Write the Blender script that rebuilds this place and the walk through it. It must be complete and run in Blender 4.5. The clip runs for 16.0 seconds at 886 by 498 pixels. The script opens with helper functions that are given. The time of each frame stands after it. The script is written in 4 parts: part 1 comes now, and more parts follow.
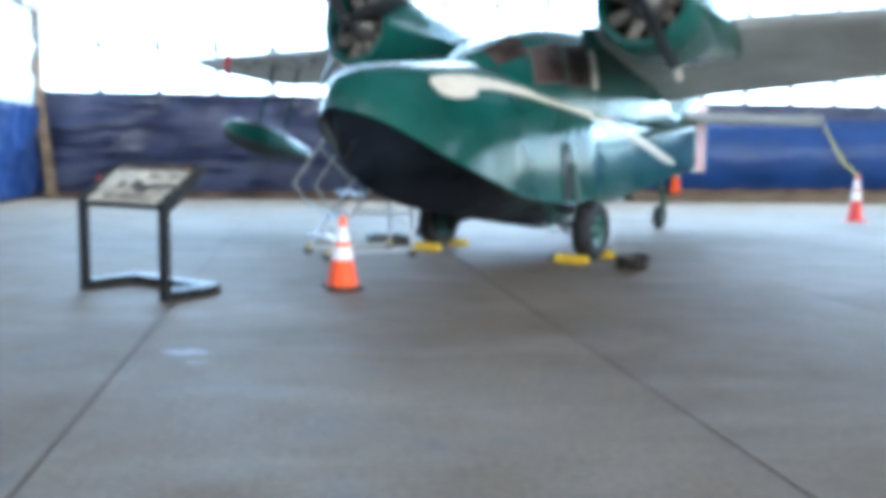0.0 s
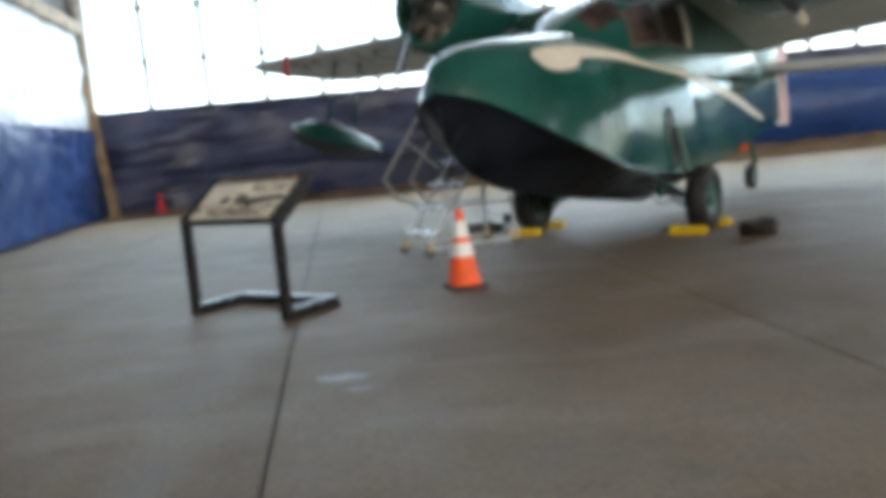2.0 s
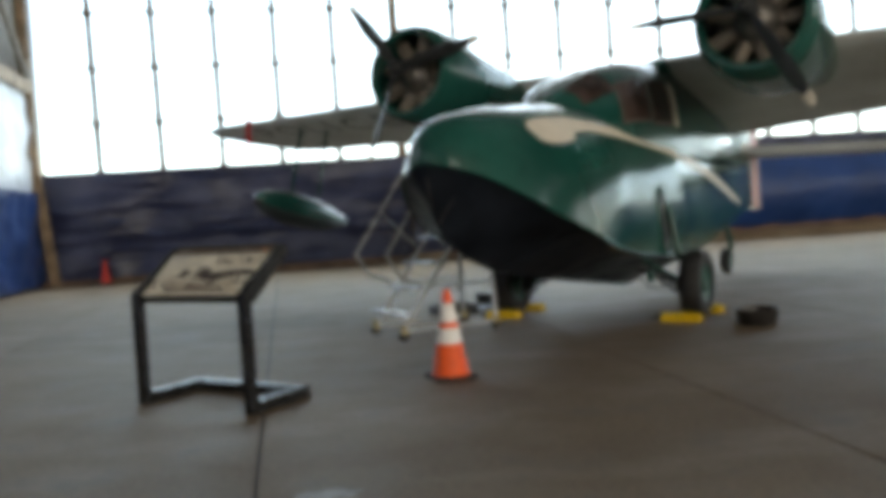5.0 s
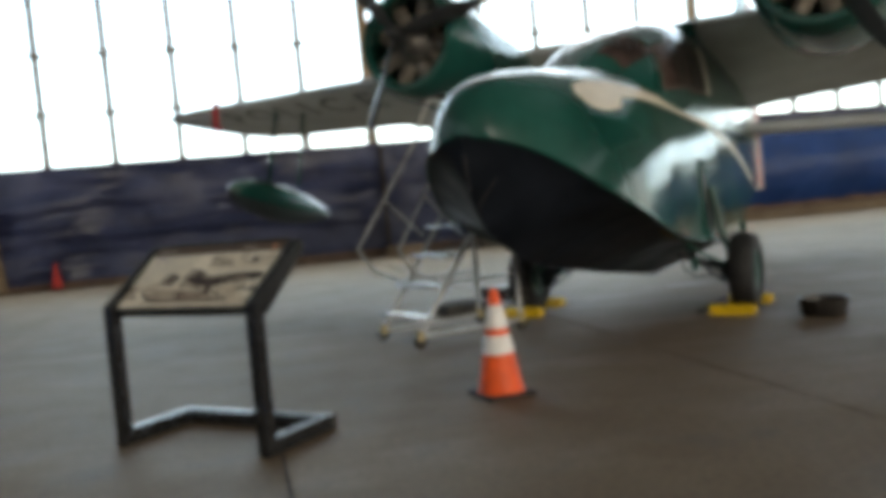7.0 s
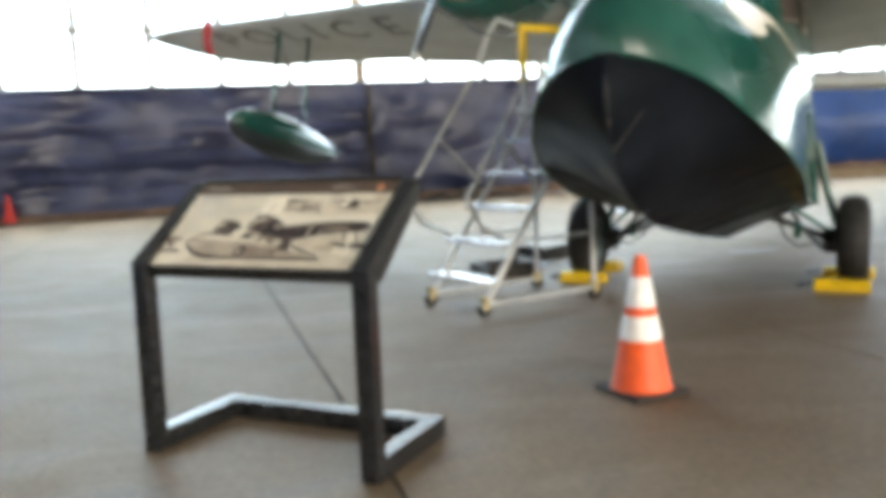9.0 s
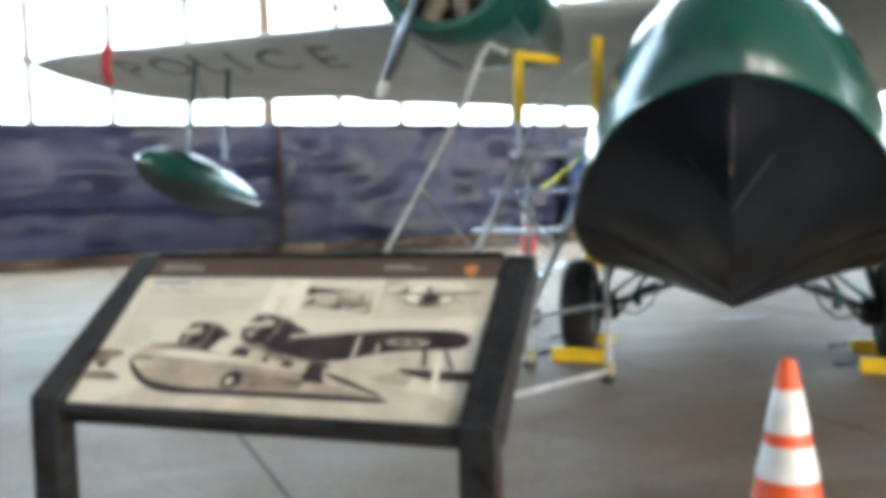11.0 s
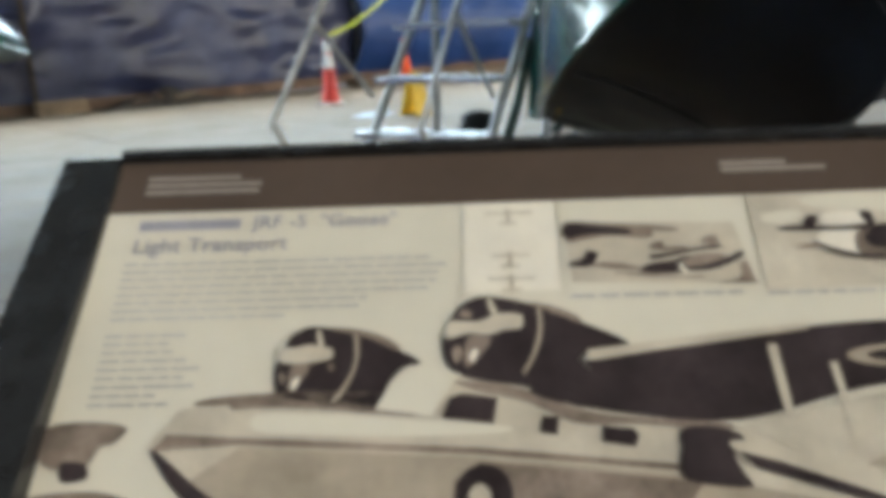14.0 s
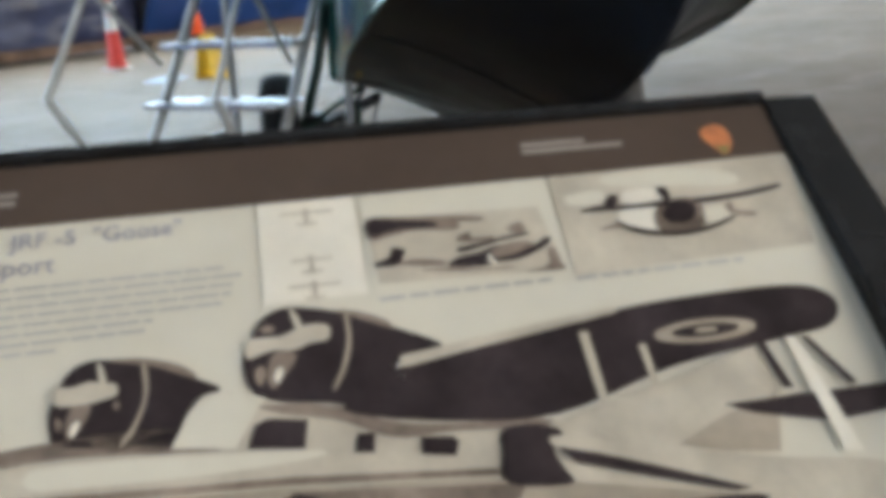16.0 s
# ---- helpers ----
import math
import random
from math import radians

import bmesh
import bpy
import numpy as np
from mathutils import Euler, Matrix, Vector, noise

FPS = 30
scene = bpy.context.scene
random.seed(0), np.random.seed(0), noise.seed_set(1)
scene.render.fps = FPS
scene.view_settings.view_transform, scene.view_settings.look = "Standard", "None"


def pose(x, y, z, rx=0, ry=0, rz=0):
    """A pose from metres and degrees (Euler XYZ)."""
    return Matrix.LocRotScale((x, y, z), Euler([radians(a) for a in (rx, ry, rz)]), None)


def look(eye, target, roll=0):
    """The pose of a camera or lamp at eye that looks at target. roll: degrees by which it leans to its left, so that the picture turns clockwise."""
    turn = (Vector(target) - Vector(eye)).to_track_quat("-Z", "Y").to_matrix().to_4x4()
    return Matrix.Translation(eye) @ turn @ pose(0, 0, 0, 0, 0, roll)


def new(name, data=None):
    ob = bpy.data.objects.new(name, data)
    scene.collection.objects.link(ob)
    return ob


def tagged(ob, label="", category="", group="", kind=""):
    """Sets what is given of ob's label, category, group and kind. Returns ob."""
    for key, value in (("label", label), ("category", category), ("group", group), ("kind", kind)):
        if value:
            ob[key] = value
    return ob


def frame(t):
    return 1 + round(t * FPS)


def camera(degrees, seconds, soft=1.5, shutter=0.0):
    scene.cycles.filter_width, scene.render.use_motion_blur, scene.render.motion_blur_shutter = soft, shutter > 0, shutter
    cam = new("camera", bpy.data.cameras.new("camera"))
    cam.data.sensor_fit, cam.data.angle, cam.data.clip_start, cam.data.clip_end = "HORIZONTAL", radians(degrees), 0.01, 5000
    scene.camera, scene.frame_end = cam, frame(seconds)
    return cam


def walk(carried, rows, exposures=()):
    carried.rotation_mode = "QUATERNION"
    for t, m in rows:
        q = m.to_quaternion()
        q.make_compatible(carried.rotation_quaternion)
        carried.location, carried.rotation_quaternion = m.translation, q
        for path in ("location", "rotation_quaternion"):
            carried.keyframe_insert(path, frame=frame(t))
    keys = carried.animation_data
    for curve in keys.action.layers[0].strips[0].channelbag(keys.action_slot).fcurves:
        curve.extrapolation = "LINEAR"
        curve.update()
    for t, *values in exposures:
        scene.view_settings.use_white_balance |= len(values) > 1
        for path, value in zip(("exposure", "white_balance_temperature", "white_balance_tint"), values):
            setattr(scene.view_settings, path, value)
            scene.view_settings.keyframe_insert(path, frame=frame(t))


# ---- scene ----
cam = camera(54.4, 16.0, soft=7.5)
PATH = [
    (0, (-0.602, 0.697, 1.219), (-0.413, 2.676, 1.003), 0.9),
    (0.5, (-0.757, 1.03, 1.234), (-0.564, 3.01, 1.021), 0.2),
    (1, (-1.013, 1.156, 1.234), (-0.82, 3.137, 1.031), -0.5),
    (1.5, (-1.209, 1.243, 1.247), (-1.062, 3.225, 1.022), -2.6),
    (2, (-1.249, 1.307, 1.243), (-1.161, 3.29, 0.995), -5.2),
    (2.5, (-1.182, 1.358, 1.246), (-1.023, 3.347, 1.108), -6.8),
    (3, (-1.108, 1.478, 1.265), (-0.933, 3.47, 1.206), -7.6),
    (3.5, (-1.05, 1.571, 1.258), (-0.879, 3.562, 1.174), -7.8),
    (4, (-1.143, 1.677, 1.231), (-0.967, 3.665, 1.112), -6.0),
    (4.5, (-1.344, 1.84, 1.254), (-1.149, 3.829, 1.172), -3.6),
    (7, (-1.921, 3.316, 1.238), (-1.597, 5.287, 1.127), -4.9),
    (7.5, (-2.138, 3.652, 1.211), (-1.795, 5.619, 1.09), -1.4),
    (8, (-2.297, 3.97, 1.206), (-1.942, 5.923, 0.969), -1.4),
    (8.5, (-2.401, 4.392, 1.236), (-2.023, 6.342, 1.002), -2.7),
    (9, (-2.566, 4.755, 1.215), (-2.137, 6.695, 0.982), -2.2),
    (9.5, (-2.647, 5.056, 1.234), (-2.019, 6.938, 0.978), -0.4),
    (10, (-2.689, 5.492, 1.242), (-2.175, 7.419, 1.096), -1.9),
    (12.5, (-3.021, 7.044, 1.275), (-2.042, 8.781, 1.116), -0.8),
    (13, (-3.042, 7.313, 1.239), (-2.079, 9.054, 1.033), -1.3),
    (13.5, (-2.98, 7.593, 1.251), (-2.012, 9.285, 0.8), -3.0),
    (14, (-3.03, 7.701, 1.234), (-1.904, 9.277, 0.738), -2.3),
    (14.5, (-3.098, 7.774, 1.265), (-1.696, 9.101, 0.742), -1.1),
    (15, (-3.039, 7.771, 1.275), (-1.794, 9.278, 0.852), -1.3),
    (15.5, (-2.983, 7.751, 1.266), (-1.783, 9.25, 0.706), -5.0),
    (16, (-2.975, 7.743, 1.259), (-1.555, 9.013, 0.65), -3.0),
]
EXPOSURES = [(0, 1.72, 5400, 7), (0.2, 1.37, 5600, 7), (0.5, 0.67, 5800, 8), (1.0, 0.4, 6120, 9), (1.5, 0.7, 6570, 10), (2.0, 0.9, 6770, 10), (2.5, 0.53, 7050, 10), (3.0, 0.18, 7100, 10), (3.5, 0.03, 7150, 10), (4.0, 0.43, 7150, 10), (4.5, 0.3, 7150, 10), (7.0, 0.39, 7260, 10), (7.5, 0.69, 7260, 10), (8.0, 1.17, 7260, 10), (8.5, 1.42, 7210, 10), (9.0, 1.66, 7230, 10), (9.5, 1.3, 7000, 10), (10.0, 1.55, 6800, 9), (12.5, 1.88, 6560, 8), (13.0, 1.98, 6560, 8), (13.5, 1.49, 6660, 8), (14.0, 1.4, 6810, 8), (15.0, 1.77, 6360, 9), (15.5, 1.45, 6410, 9), (16.0, 1.4, 6460, 10)]
walk(cam, [(t, look(eye, target, roll)) for t, eye, target, roll in PATH], EXPOSURES)

# ---- world and light ----
world = bpy.data.worlds.new("overcast")
scene.world = world
world.use_nodes = True
wn = world.node_tree
sky = wn.nodes.new("ShaderNodeTexSky")
sky.sky_type, sky.sun_disc = "NISHITA", False
sky.sun_elevation, sky.sun_rotation = radians(40), radians(20)
wn.links.new(sky.outputs[0], wn.nodes["Background"].inputs[0])
wn.nodes["Background"].inputs[1].default_value = 0.15


def window_light(name, loc, target, w, h, power, col=(1, 1, 1)):
    d = bpy.data.lights.new(name, "AREA")
    d.shape, d.size, d.size_y, d.energy, d.color = "RECTANGLE", w, h, power, col
    ob = new(name, d)
    ob.matrix_world = HANGAR @ look(loc, target)
    return ob


WALL_Y, LEFT_X, RIGHT_X, REAR_Y, ROOF_Z, SILL_Z, HEAD_Z = 25.05, -9.15, 34.0, -22.0, 13.0, 2.82, 12.0
COL_X, PITCH, BAY = 0.15, 1.503, 0.136
# the hangar stands turned against the axes; its window wall also climbs slightly along its length
HANGAR = pose(0.145, 25.19, 0, 0, 0, 5.2) @ Matrix.Translation((-COL_X, -WALL_Y, 0))
NORTH = pose(0.145, 25.19, 0, 0, 0, 5.2) @ pose(0, 0, 0, 0, -0.55, 0) @ Matrix.Translation((-COL_X, -WALL_Y, 0))
window_light("daylight_back", (12.0, WALL_Y + 0.9, 7.4), (12.0, 0, 7.4), 42, 9.2, 3300, (0.58, 0.81, 1.0))
window_light("daylight_front", (12.0, REAR_Y - 0.9, 7.4), (12.0, 20, 7.4), 42, 9.2, 9400, (1.0, 0.93, 0.81))
window_light("daylight_side", (RIGHT_X + 0.9, 1.5, 7.4), (0, 1.5, 7.4), 44, 9.2, 1300, (1.0, 0.97, 0.92))
sun_data = bpy.data.lights.new("sun", "SUN")
sun_data.energy, sun_data.angle, sun_data.color = 0.8, radians(12), (1, 0.97, 0.92)
new("sun", sun_data).matrix_world = look((0, 0, 30), (-6, -14, 0))

# ---- materials ----


def mat(name, col, rough=0.5, metal=0.0, var=0.15, scale=6.0, bump=0.0, bump_scale=40.0, coat=0.0, var_col=None, rvar=0.0, per_object=0.0, island=0.0):
    """Principled material with a coarse stain and a fine grain laid over its colour."""
    m = bpy.data.materials.new(name)
    m.use_nodes = True
    nt = m.node_tree
    n, l = nt.nodes, nt.links
    b = n["Principled BSDF"]
    b.inputs["Roughness"].default_value, b.inputs["Metallic"].default_value = rough, metal
    b.inputs["Coat Weight"].default_value, b.inputs["Coat Roughness"].default_value = coat, 0.2
    tc = n.new("ShaderNodeTexCoord")
    big, fine = n.new("ShaderNodeTexNoise"), n.new("ShaderNodeTexNoise")
    big.inputs["Scale"].default_value, big.inputs["Detail"].default_value = scale, 5
    fine.inputs["Scale"].default_value, fine.inputs["Detail"].default_value = scale * 9, 3
    for t in (big, fine):
        l.new(tc.outputs["Object"], t.inputs["Vector"])
    ramp = n.new("ShaderNodeMapRange")
    ramp.inputs[1].default_value, ramp.inputs[2].default_value = 0.35, 0.68
    l.new(big.outputs[0], ramp.inputs[0])
    mix = n.new("ShaderNodeMix")
    mix.data_type = "RGBA"
    c2 = var_col or tuple(min(1, c * (1 + var * 1.6) + 0.01 * var) for c in col)
    mix.inputs[6].default_value = (*[c * (1 - var) for c in col], 1)
    mix.inputs[7].default_value = (*c2, 1)
    l.new(ramp.outputs[0], mix.inputs[0])
    grain = n.new("ShaderNodeMix")
    grain.data_type, grain.blend_type = "RGBA", "MULTIPLY"
    grain.inputs[0].default_value = 0.5 * min(1, var * 2)
    gr = n.new("ShaderNodeMapRange")
    gr.inputs[1].default_value, gr.inputs[2].default_value, gr.inputs[3].default_value, gr.inputs[4].default_value = 0.3, 0.7, 0.6, 1.25
    l.new(fine.outputs[0], gr.inputs[0])
    l.new(mix.outputs[2], grain.inputs[6])
    l.new(gr.outputs[0], grain.inputs[7])
    out = grain.outputs[2]
    if per_object or island:
        src = n.new("ShaderNodeObjectInfo").outputs["Random"] if per_object else n.new("ShaderNodeNewGeometry").outputs["Random Per Island"]
        amt = per_object or island
        r = n.new("ShaderNodeMapRange")
        r.inputs[3].default_value, r.inputs[4].default_value = 1 - amt, 1 + amt
        l.new(src, r.inputs[0])
        g2 = n.new("ShaderNodeMix")
        g2.data_type, g2.blend_type = "RGBA", "MULTIPLY"
        g2.inputs[0].default_value = 1
        l.new(out, g2.inputs[6])
        l.new(r.outputs[0], g2.inputs[7])
        out = g2.outputs[2]
    l.new(out, b.inputs["Base Color"])
    if rvar:
        rr = n.new("ShaderNodeMapRange")
        rr.inputs[3].default_value, rr.inputs[4].default_value = max(0.02, rough - rvar), min(1, rough + rvar)
        l.new(ramp.outputs[0], rr.inputs[0])
        l.new(rr.outputs[0], b.inputs["Roughness"])
    if bump:
        bn, bt = n.new("ShaderNodeBump"), n.new("ShaderNodeTexNoise")
        bt.inputs["Scale"].default_value, bt.inputs["Detail"].default_value = bump_scale, 4
        l.new(tc.outputs["Object"], bt.inputs["Vector"])
        bn.inputs["Strength"].default_value, bn.inputs["Distance"].default_value = bump, 0.02
        l.new(bt.outputs[0], bn.inputs["Height"])
        l.new(bn.outputs[0], b.inputs["Normal"])
    return m


def floor_material():
    """Old stained concrete: broad damp patches, dragged streaks, pale scuffs and fine grit, laid out over the whole floor."""
    m = bpy.data.materials.new("concrete_floor")
    m.use_nodes = True
    n, l = m.node_tree.nodes, m.node_tree.links
    b = n["Principled BSDF"]
    geo = n.new("ShaderNodeNewGeometry")

    def tex(scale, detail, stretch=(1, 1, 1), turn=0.0):
        mp, t = n.new("ShaderNodeMapping"), n.new("ShaderNodeTexNoise")
        mp.inputs["Scale"].default_value, mp.inputs["Rotation"].default_value = stretch, (0, 0, turn)
        l.new(geo.outputs["Position"], mp.inputs[0])
        l.new(mp.outputs[0], t.inputs["Vector"])
        t.inputs["Scale"].default_value, t.inputs["Detail"].default_value, t.inputs["Roughness"].default_value = scale, detail, 0.6
        return t.outputs[0]

    def remap(src, a, c, lo, hi):
        r = n.new("ShaderNodeMapRange")
        for i, v in zip((1, 2, 3, 4), (a, c, lo, hi)):
            r.inputs[i].default_value = v
        l.new(src, r.inputs[0])
        return r.outputs[0]

    def mix(fac, a, c, how="MIX"):
        x = n.new("ShaderNodeMix")
        x.data_type, x.blend_type = "RGBA", how
        for i, v in ((0, fac), (6, a), (7, c)):
            if isinstance(v, (tuple, float, int)):
                x.inputs[i].default_value = v
            else:
                l.new(v, x.inputs[i])
        return x.outputs[2]

    broad, streak, blot, grit = tex(0.35, 5), tex(0.9, 6, (0.6, 1.7, 1), 0.5), tex(2.2, 6), tex(26, 4)
    col = mix(remap(broad, 0.36, 0.64, 0, 1), (0.142, 0.100, 0.062, 1), (0.198, 0.148, 0.098, 1))
    col = mix(remap(streak, 0.52, 0.72, 0, 0.5), col, (0.275, 0.232, 0.186, 1))
    col = mix(remap(blot, 0.56, 0.70, 0, 0.55), col, (0.095, 0.074, 0.056, 1))
    col = mix(0.55, col, remap(grit, 0.3, 0.7, 0.62, 1.3), "MULTIPLY")
    ob = n.new("ShaderNodeObjectInfo")
    col = mix(1.0, col, remap(ob.outputs["Random"], 0, 1, 0.94, 1.06), "MULTIPLY")
    l.new(col, b.inputs["Base Color"])
    l.new(remap(blot, 0.35, 0.66, 0.78, 0.60), b.inputs["Roughness"])
    b.inputs["Specular IOR Level"].default_value = 0.28
    bp = n.new("ShaderNodeBump")
    bp.inputs["Strength"].default_value, bp.inputs["Distance"].default_value = 0.25, 0.01
    l.new(blot, bp.inputs["Height"])
    l.new(bp.outputs[0], b.inputs["Normal"])
    return m


M_FLOOR = floor_material()
M_JOINT = mat("joint_filler", (0.04, 0.036, 0.032), 0.9)
M_PATCH = mat("faint_old_paint", (0.21, 0.195, 0.175), 0.6, var=0.3, scale=12)
M_SCUFF = mat("worn_floor_paint", (0.36, 0.34, 0.32), 0.6, var=0.3, scale=9)
M_NAVY = mat("navy_tarpaulin", (0.034, 0.043, 0.108), 0.42, var=0.3, scale=0.9, bump=0.75, bump_scale=2.6, var_col=(0.060, 0.074, 0.155), rvar=0.1)
M_BLUE = mat("royal_blue_tarpaulin", (0.012, 0.045, 0.17), 0.42, var=0.14, scale=0.8, bump=0.15, bump_scale=3)
M_WHITETARP = mat("white_plastic_sheet", (0.62, 0.66, 0.72), 0.4, var=0.15, scale=1.2, bump=0.4, bump_scale=3)
M_WALL = mat("grey_plaster", (0.42, 0.41, 0.40), 0.8, var=0.2, scale=0.7, bump=0.2)
M_CEIL = mat("dark_ceiling_boards", (0.16, 0.15, 0.14), 0.8, var=0.25, scale=1)
M_TIMBER = mat("weathered_timber", (0.30, 0.21, 0.13), 0.7, var=0.3, scale=2.5, bump=0.3, bump_scale=22)
M_BROWN = mat("brown_sill_beam", (0.17, 0.105, 0.07), 0.8, var=0.35, scale=1.6, bump=0.3)
M_STEEL = mat("painted_window_steel", (0.28, 0.26, 0.23), 0.55, var=0.25, scale=5)
M_GREEN = mat("glossy_dark_green_paint", (0.010, 0.070, 0.057), 0.17, var=0.18, scale=1.1, coat=0.0, bump=0.14, bump_scale=2.6, rvar=0.05)
M_GREEN.node_tree.nodes["Principled BSDF"].inputs["Specular IOR Level"].default_value = 0.45
M_WORN = mat("worn_grey_streak", (0.045, 0.048, 0.052), 0.6, var=0.2, scale=9)
M_BLACK = mat("black_bottom_paint", (0.0055, 0.0080, 0.0125), 0.42, var=0.35, scale=2.2, bump=0.06, bump_scale=7, rvar=0.12)
M_BLACK.node_tree.nodes["Principled BSDF"].inputs["Specular IOR Level"].default_value = 0.12
M_CREAM = mat("cream_paint", (0.66, 0.60, 0.50), 0.35, var=0.08, scale=4)
M_SILVER = mat("grey_wing_paint", (0.50, 0.525, 0.53), 0.45, metal=0.0, var=0.14, scale=1.2, bump=0.04, bump_scale=6, rvar=0.08)
M_RED = mat("red_paint", (0.50, 0.035, 0.04), 0.45, var=0.1)
M_WHITE = mat("white_paint", (0.74, 0.73, 0.70), 0.45, var=0.08)
M_LETTER = mat("black_wing_lettering", (0.15, 0.155, 0.17), 0.6, var=0.35, scale=5)
# opaque panes: dim interior and dark reflections are put into the brown colour
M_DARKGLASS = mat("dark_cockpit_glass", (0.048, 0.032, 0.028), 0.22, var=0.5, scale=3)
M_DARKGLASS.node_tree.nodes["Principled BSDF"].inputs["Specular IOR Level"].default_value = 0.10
M_WINFRAME = mat("brown_window_frame", (0.075, 0.055, 0.048), 0.6)
M_ENGINE = mat("engine_castings", (0.16, 0.15, 0.14), 0.45, metal=0.6, var=0.35, scale=9)
M_CYL = mat("finned_cylinder_metal", (0.34, 0.30, 0.25), 0.45, metal=0.6, var=0.3, scale=14)
M_PROP = mat("black_propeller", (0.02, 0.022, 0.024), 0.4, var=0.2)
M_RUBBER = mat("tyre_rubber", (0.010, 0.010, 0.011), 0.7, var=0.35, scale=12, bump=0.2)
M_HUB = mat("dark_green_hub", (0.012, 0.06, 0.045), 0.35, var=0.2)
M_YELLOW = mat("yellow_paint", (0.72, 0.46, 0.01), 0.45, var=0.16, scale=7)
M_WORNYELLOW = mat("worn_yellow_zinc", (0.28, 0.23, 0.12), 0.6, var=0.6, scale=9)
M_KEELMARK = mat("rubbed_yellow_mark", (0.15, 0.095, 0.012), 0.6, var=0.6, scale=9)
M_GALV = mat("galvanised_ladder", (0.50, 0.51, 0.51), 0.5, metal=0.3, var=0.16, scale=8)
M_TREAD = mat("bright_tread_grating", (0.80, 0.82, 0.83), 0.25, metal=0.8, var=0.12, scale=14)
M_ORANGE = mat("orange_cone_plastic", (0.82, 0.10, 0.015), 0.42, var=0.1, scale=9)
M_CONERED = mat("red_cone_plastic", (0.66, 0.05, 0.035), 0.45, var=0.12, scale=9)
M_REFL = mat("white_reflective_collar", (0.80, 0.78, 0.76), 0.35, var=0.08, scale=14)
M_CONEBASE = mat("black_cone_base", (0.014, 0.013, 0.013), 0.7, var=0.3, scale=12)
M_FRAME = mat("black_powder_coat", (0.015, 0.016, 0.018), 0.26, var=0.2, scale=20, bump=0.03, bump_scale=120)
M_PAPER = mat("cream_print", (0.75, 0.71, 0.60), 0.3, var=0.035, scale=5, coat=0.06)
M_BAND = mat("brown_print_band", (0.098, 0.072, 0.058), 0.32, var=0.08, scale=5, coat=0.06)
M_INK = mat("dark_sepia_print", (0.042, 0.032, 0.035), 0.32, var=0.3, scale=14, coat=0.06)
M_MIDINK = mat("mid_sepia_print", (0.25, 0.20, 0.165), 0.32, var=0.4, scale=14, coat=0.06)
M_TAN = mat("tan_sepia_print", (0.43, 0.37, 0.295), 0.32, var=0.16, scale=10, coat=0.06)
M_PALEINK = mat("pale_sepia_print", (0.59, 0.535, 0.44), 0.32, var=0.12, scale=14, coat=0.06)
M_CARD = mat("white_print", (0.88, 0.83, 0.72), 0.3, var=0.05, scale=9, coat=0.06)
M_BLUEINK = mat("slate_blue_lettering", (0.34, 0.335, 0.40), 0.4)
M_GREYINK = mat("grey_lettering", (0.44, 0.43, 0.42), 0.4)
M_BANDTEXT = mat("pale_lettering", (0.33, 0.29, 0.26), 0.4)
M_EMBLEM = mat("orange_emblem", (0.62, 0.22, 0.09), 0.4, var=0.2, scale=40)
M_EMBLEMG = mat("green_emblem", (0.22, 0.24, 0.08), 0.4)
for m in (M_PAPER, M_BAND, M_INK, M_MIDINK, M_TAN, M_PALEINK, M_CARD):
    m.node_tree.nodes["Principled BSDF"].inputs["Specular IOR Level"].default_value = 0.16
    m.node_tree.nodes["Principled BSDF"].inputs["Roughness"].default_value = 0.42
M_RIBBON = mat("yellow_ribbon", (0.68, 0.60, 0.03), 0.5, var=0.1)
M_RUBBLE = mat("dark_rubble", (0.05, 0.038, 0.028), 0.9, var=0.4, scale=5, bump=0.4, bump_scale=14)
# shade on the float's underside, put in as a darker colour
M_FLOATSHADE = mat("float_bottom_shade", (0.020, 0.030, 0.036), 0.5, var=0.25, scale=3)
M_STEM = mat("bare_stem_metal", (0.085, 0.076, 0.068), 0.5, var=0.3, scale=12)
M_PAN = mat("black_drip_pan", (0.018, 0.016, 0.015), 0.4, var=0.3, scale=9)
M_LITTER = mat("pale_rag", (0.45, 0.50, 0.56), 0.8, var=0.15)


def pane_material():
    m = bpy.data.materials.new("milky_window_pane")
    m.use_nodes = True
    nt = m.node_tree
    b = nt.nodes["Principled BSDF"]
    b.inputs["Base Color"].default_value = (0.95, 0.97, 0.97, 1)
    b.inputs["Roughness"].default_value = 0.0
    b.inputs["Transmission Weight"].default_value = 1.0
    b.inputs["IOR"].default_value = 1.05
    return m


M_PANE = pane_material()

# ---- mesh helpers ----


def link_mesh(name, bm, material, parent=None, label="", smooth=False, m=None):
    me = bpy.data.meshes.new(name)
    bmesh.ops.recalc_face_normals(bm, faces=bm.faces)
    bm.to_mesh(me)
    bm.free()
    me.materials.append(material)
    if smooth:
        for p in me.polygons:
            p.use_smooth = True
        me.set_sharp_from_angle(angle=radians(38))
    ob = new(name, me)
    if m is not None:
        ob.matrix_basis = m
    if parent:
        ob.parent = parent
    if label:
        ob["label"] = label
    return ob


def part(name, bm, material, parent, label="", smooth=False, m=None):
    return link_mesh(name, bm, material, parent, label, smooth, m)


def thing(name, m, label, category, group="", kind=""):
    ob = new(name)
    ob.matrix_basis = m
    return tagged(ob, label, category, group, kind)


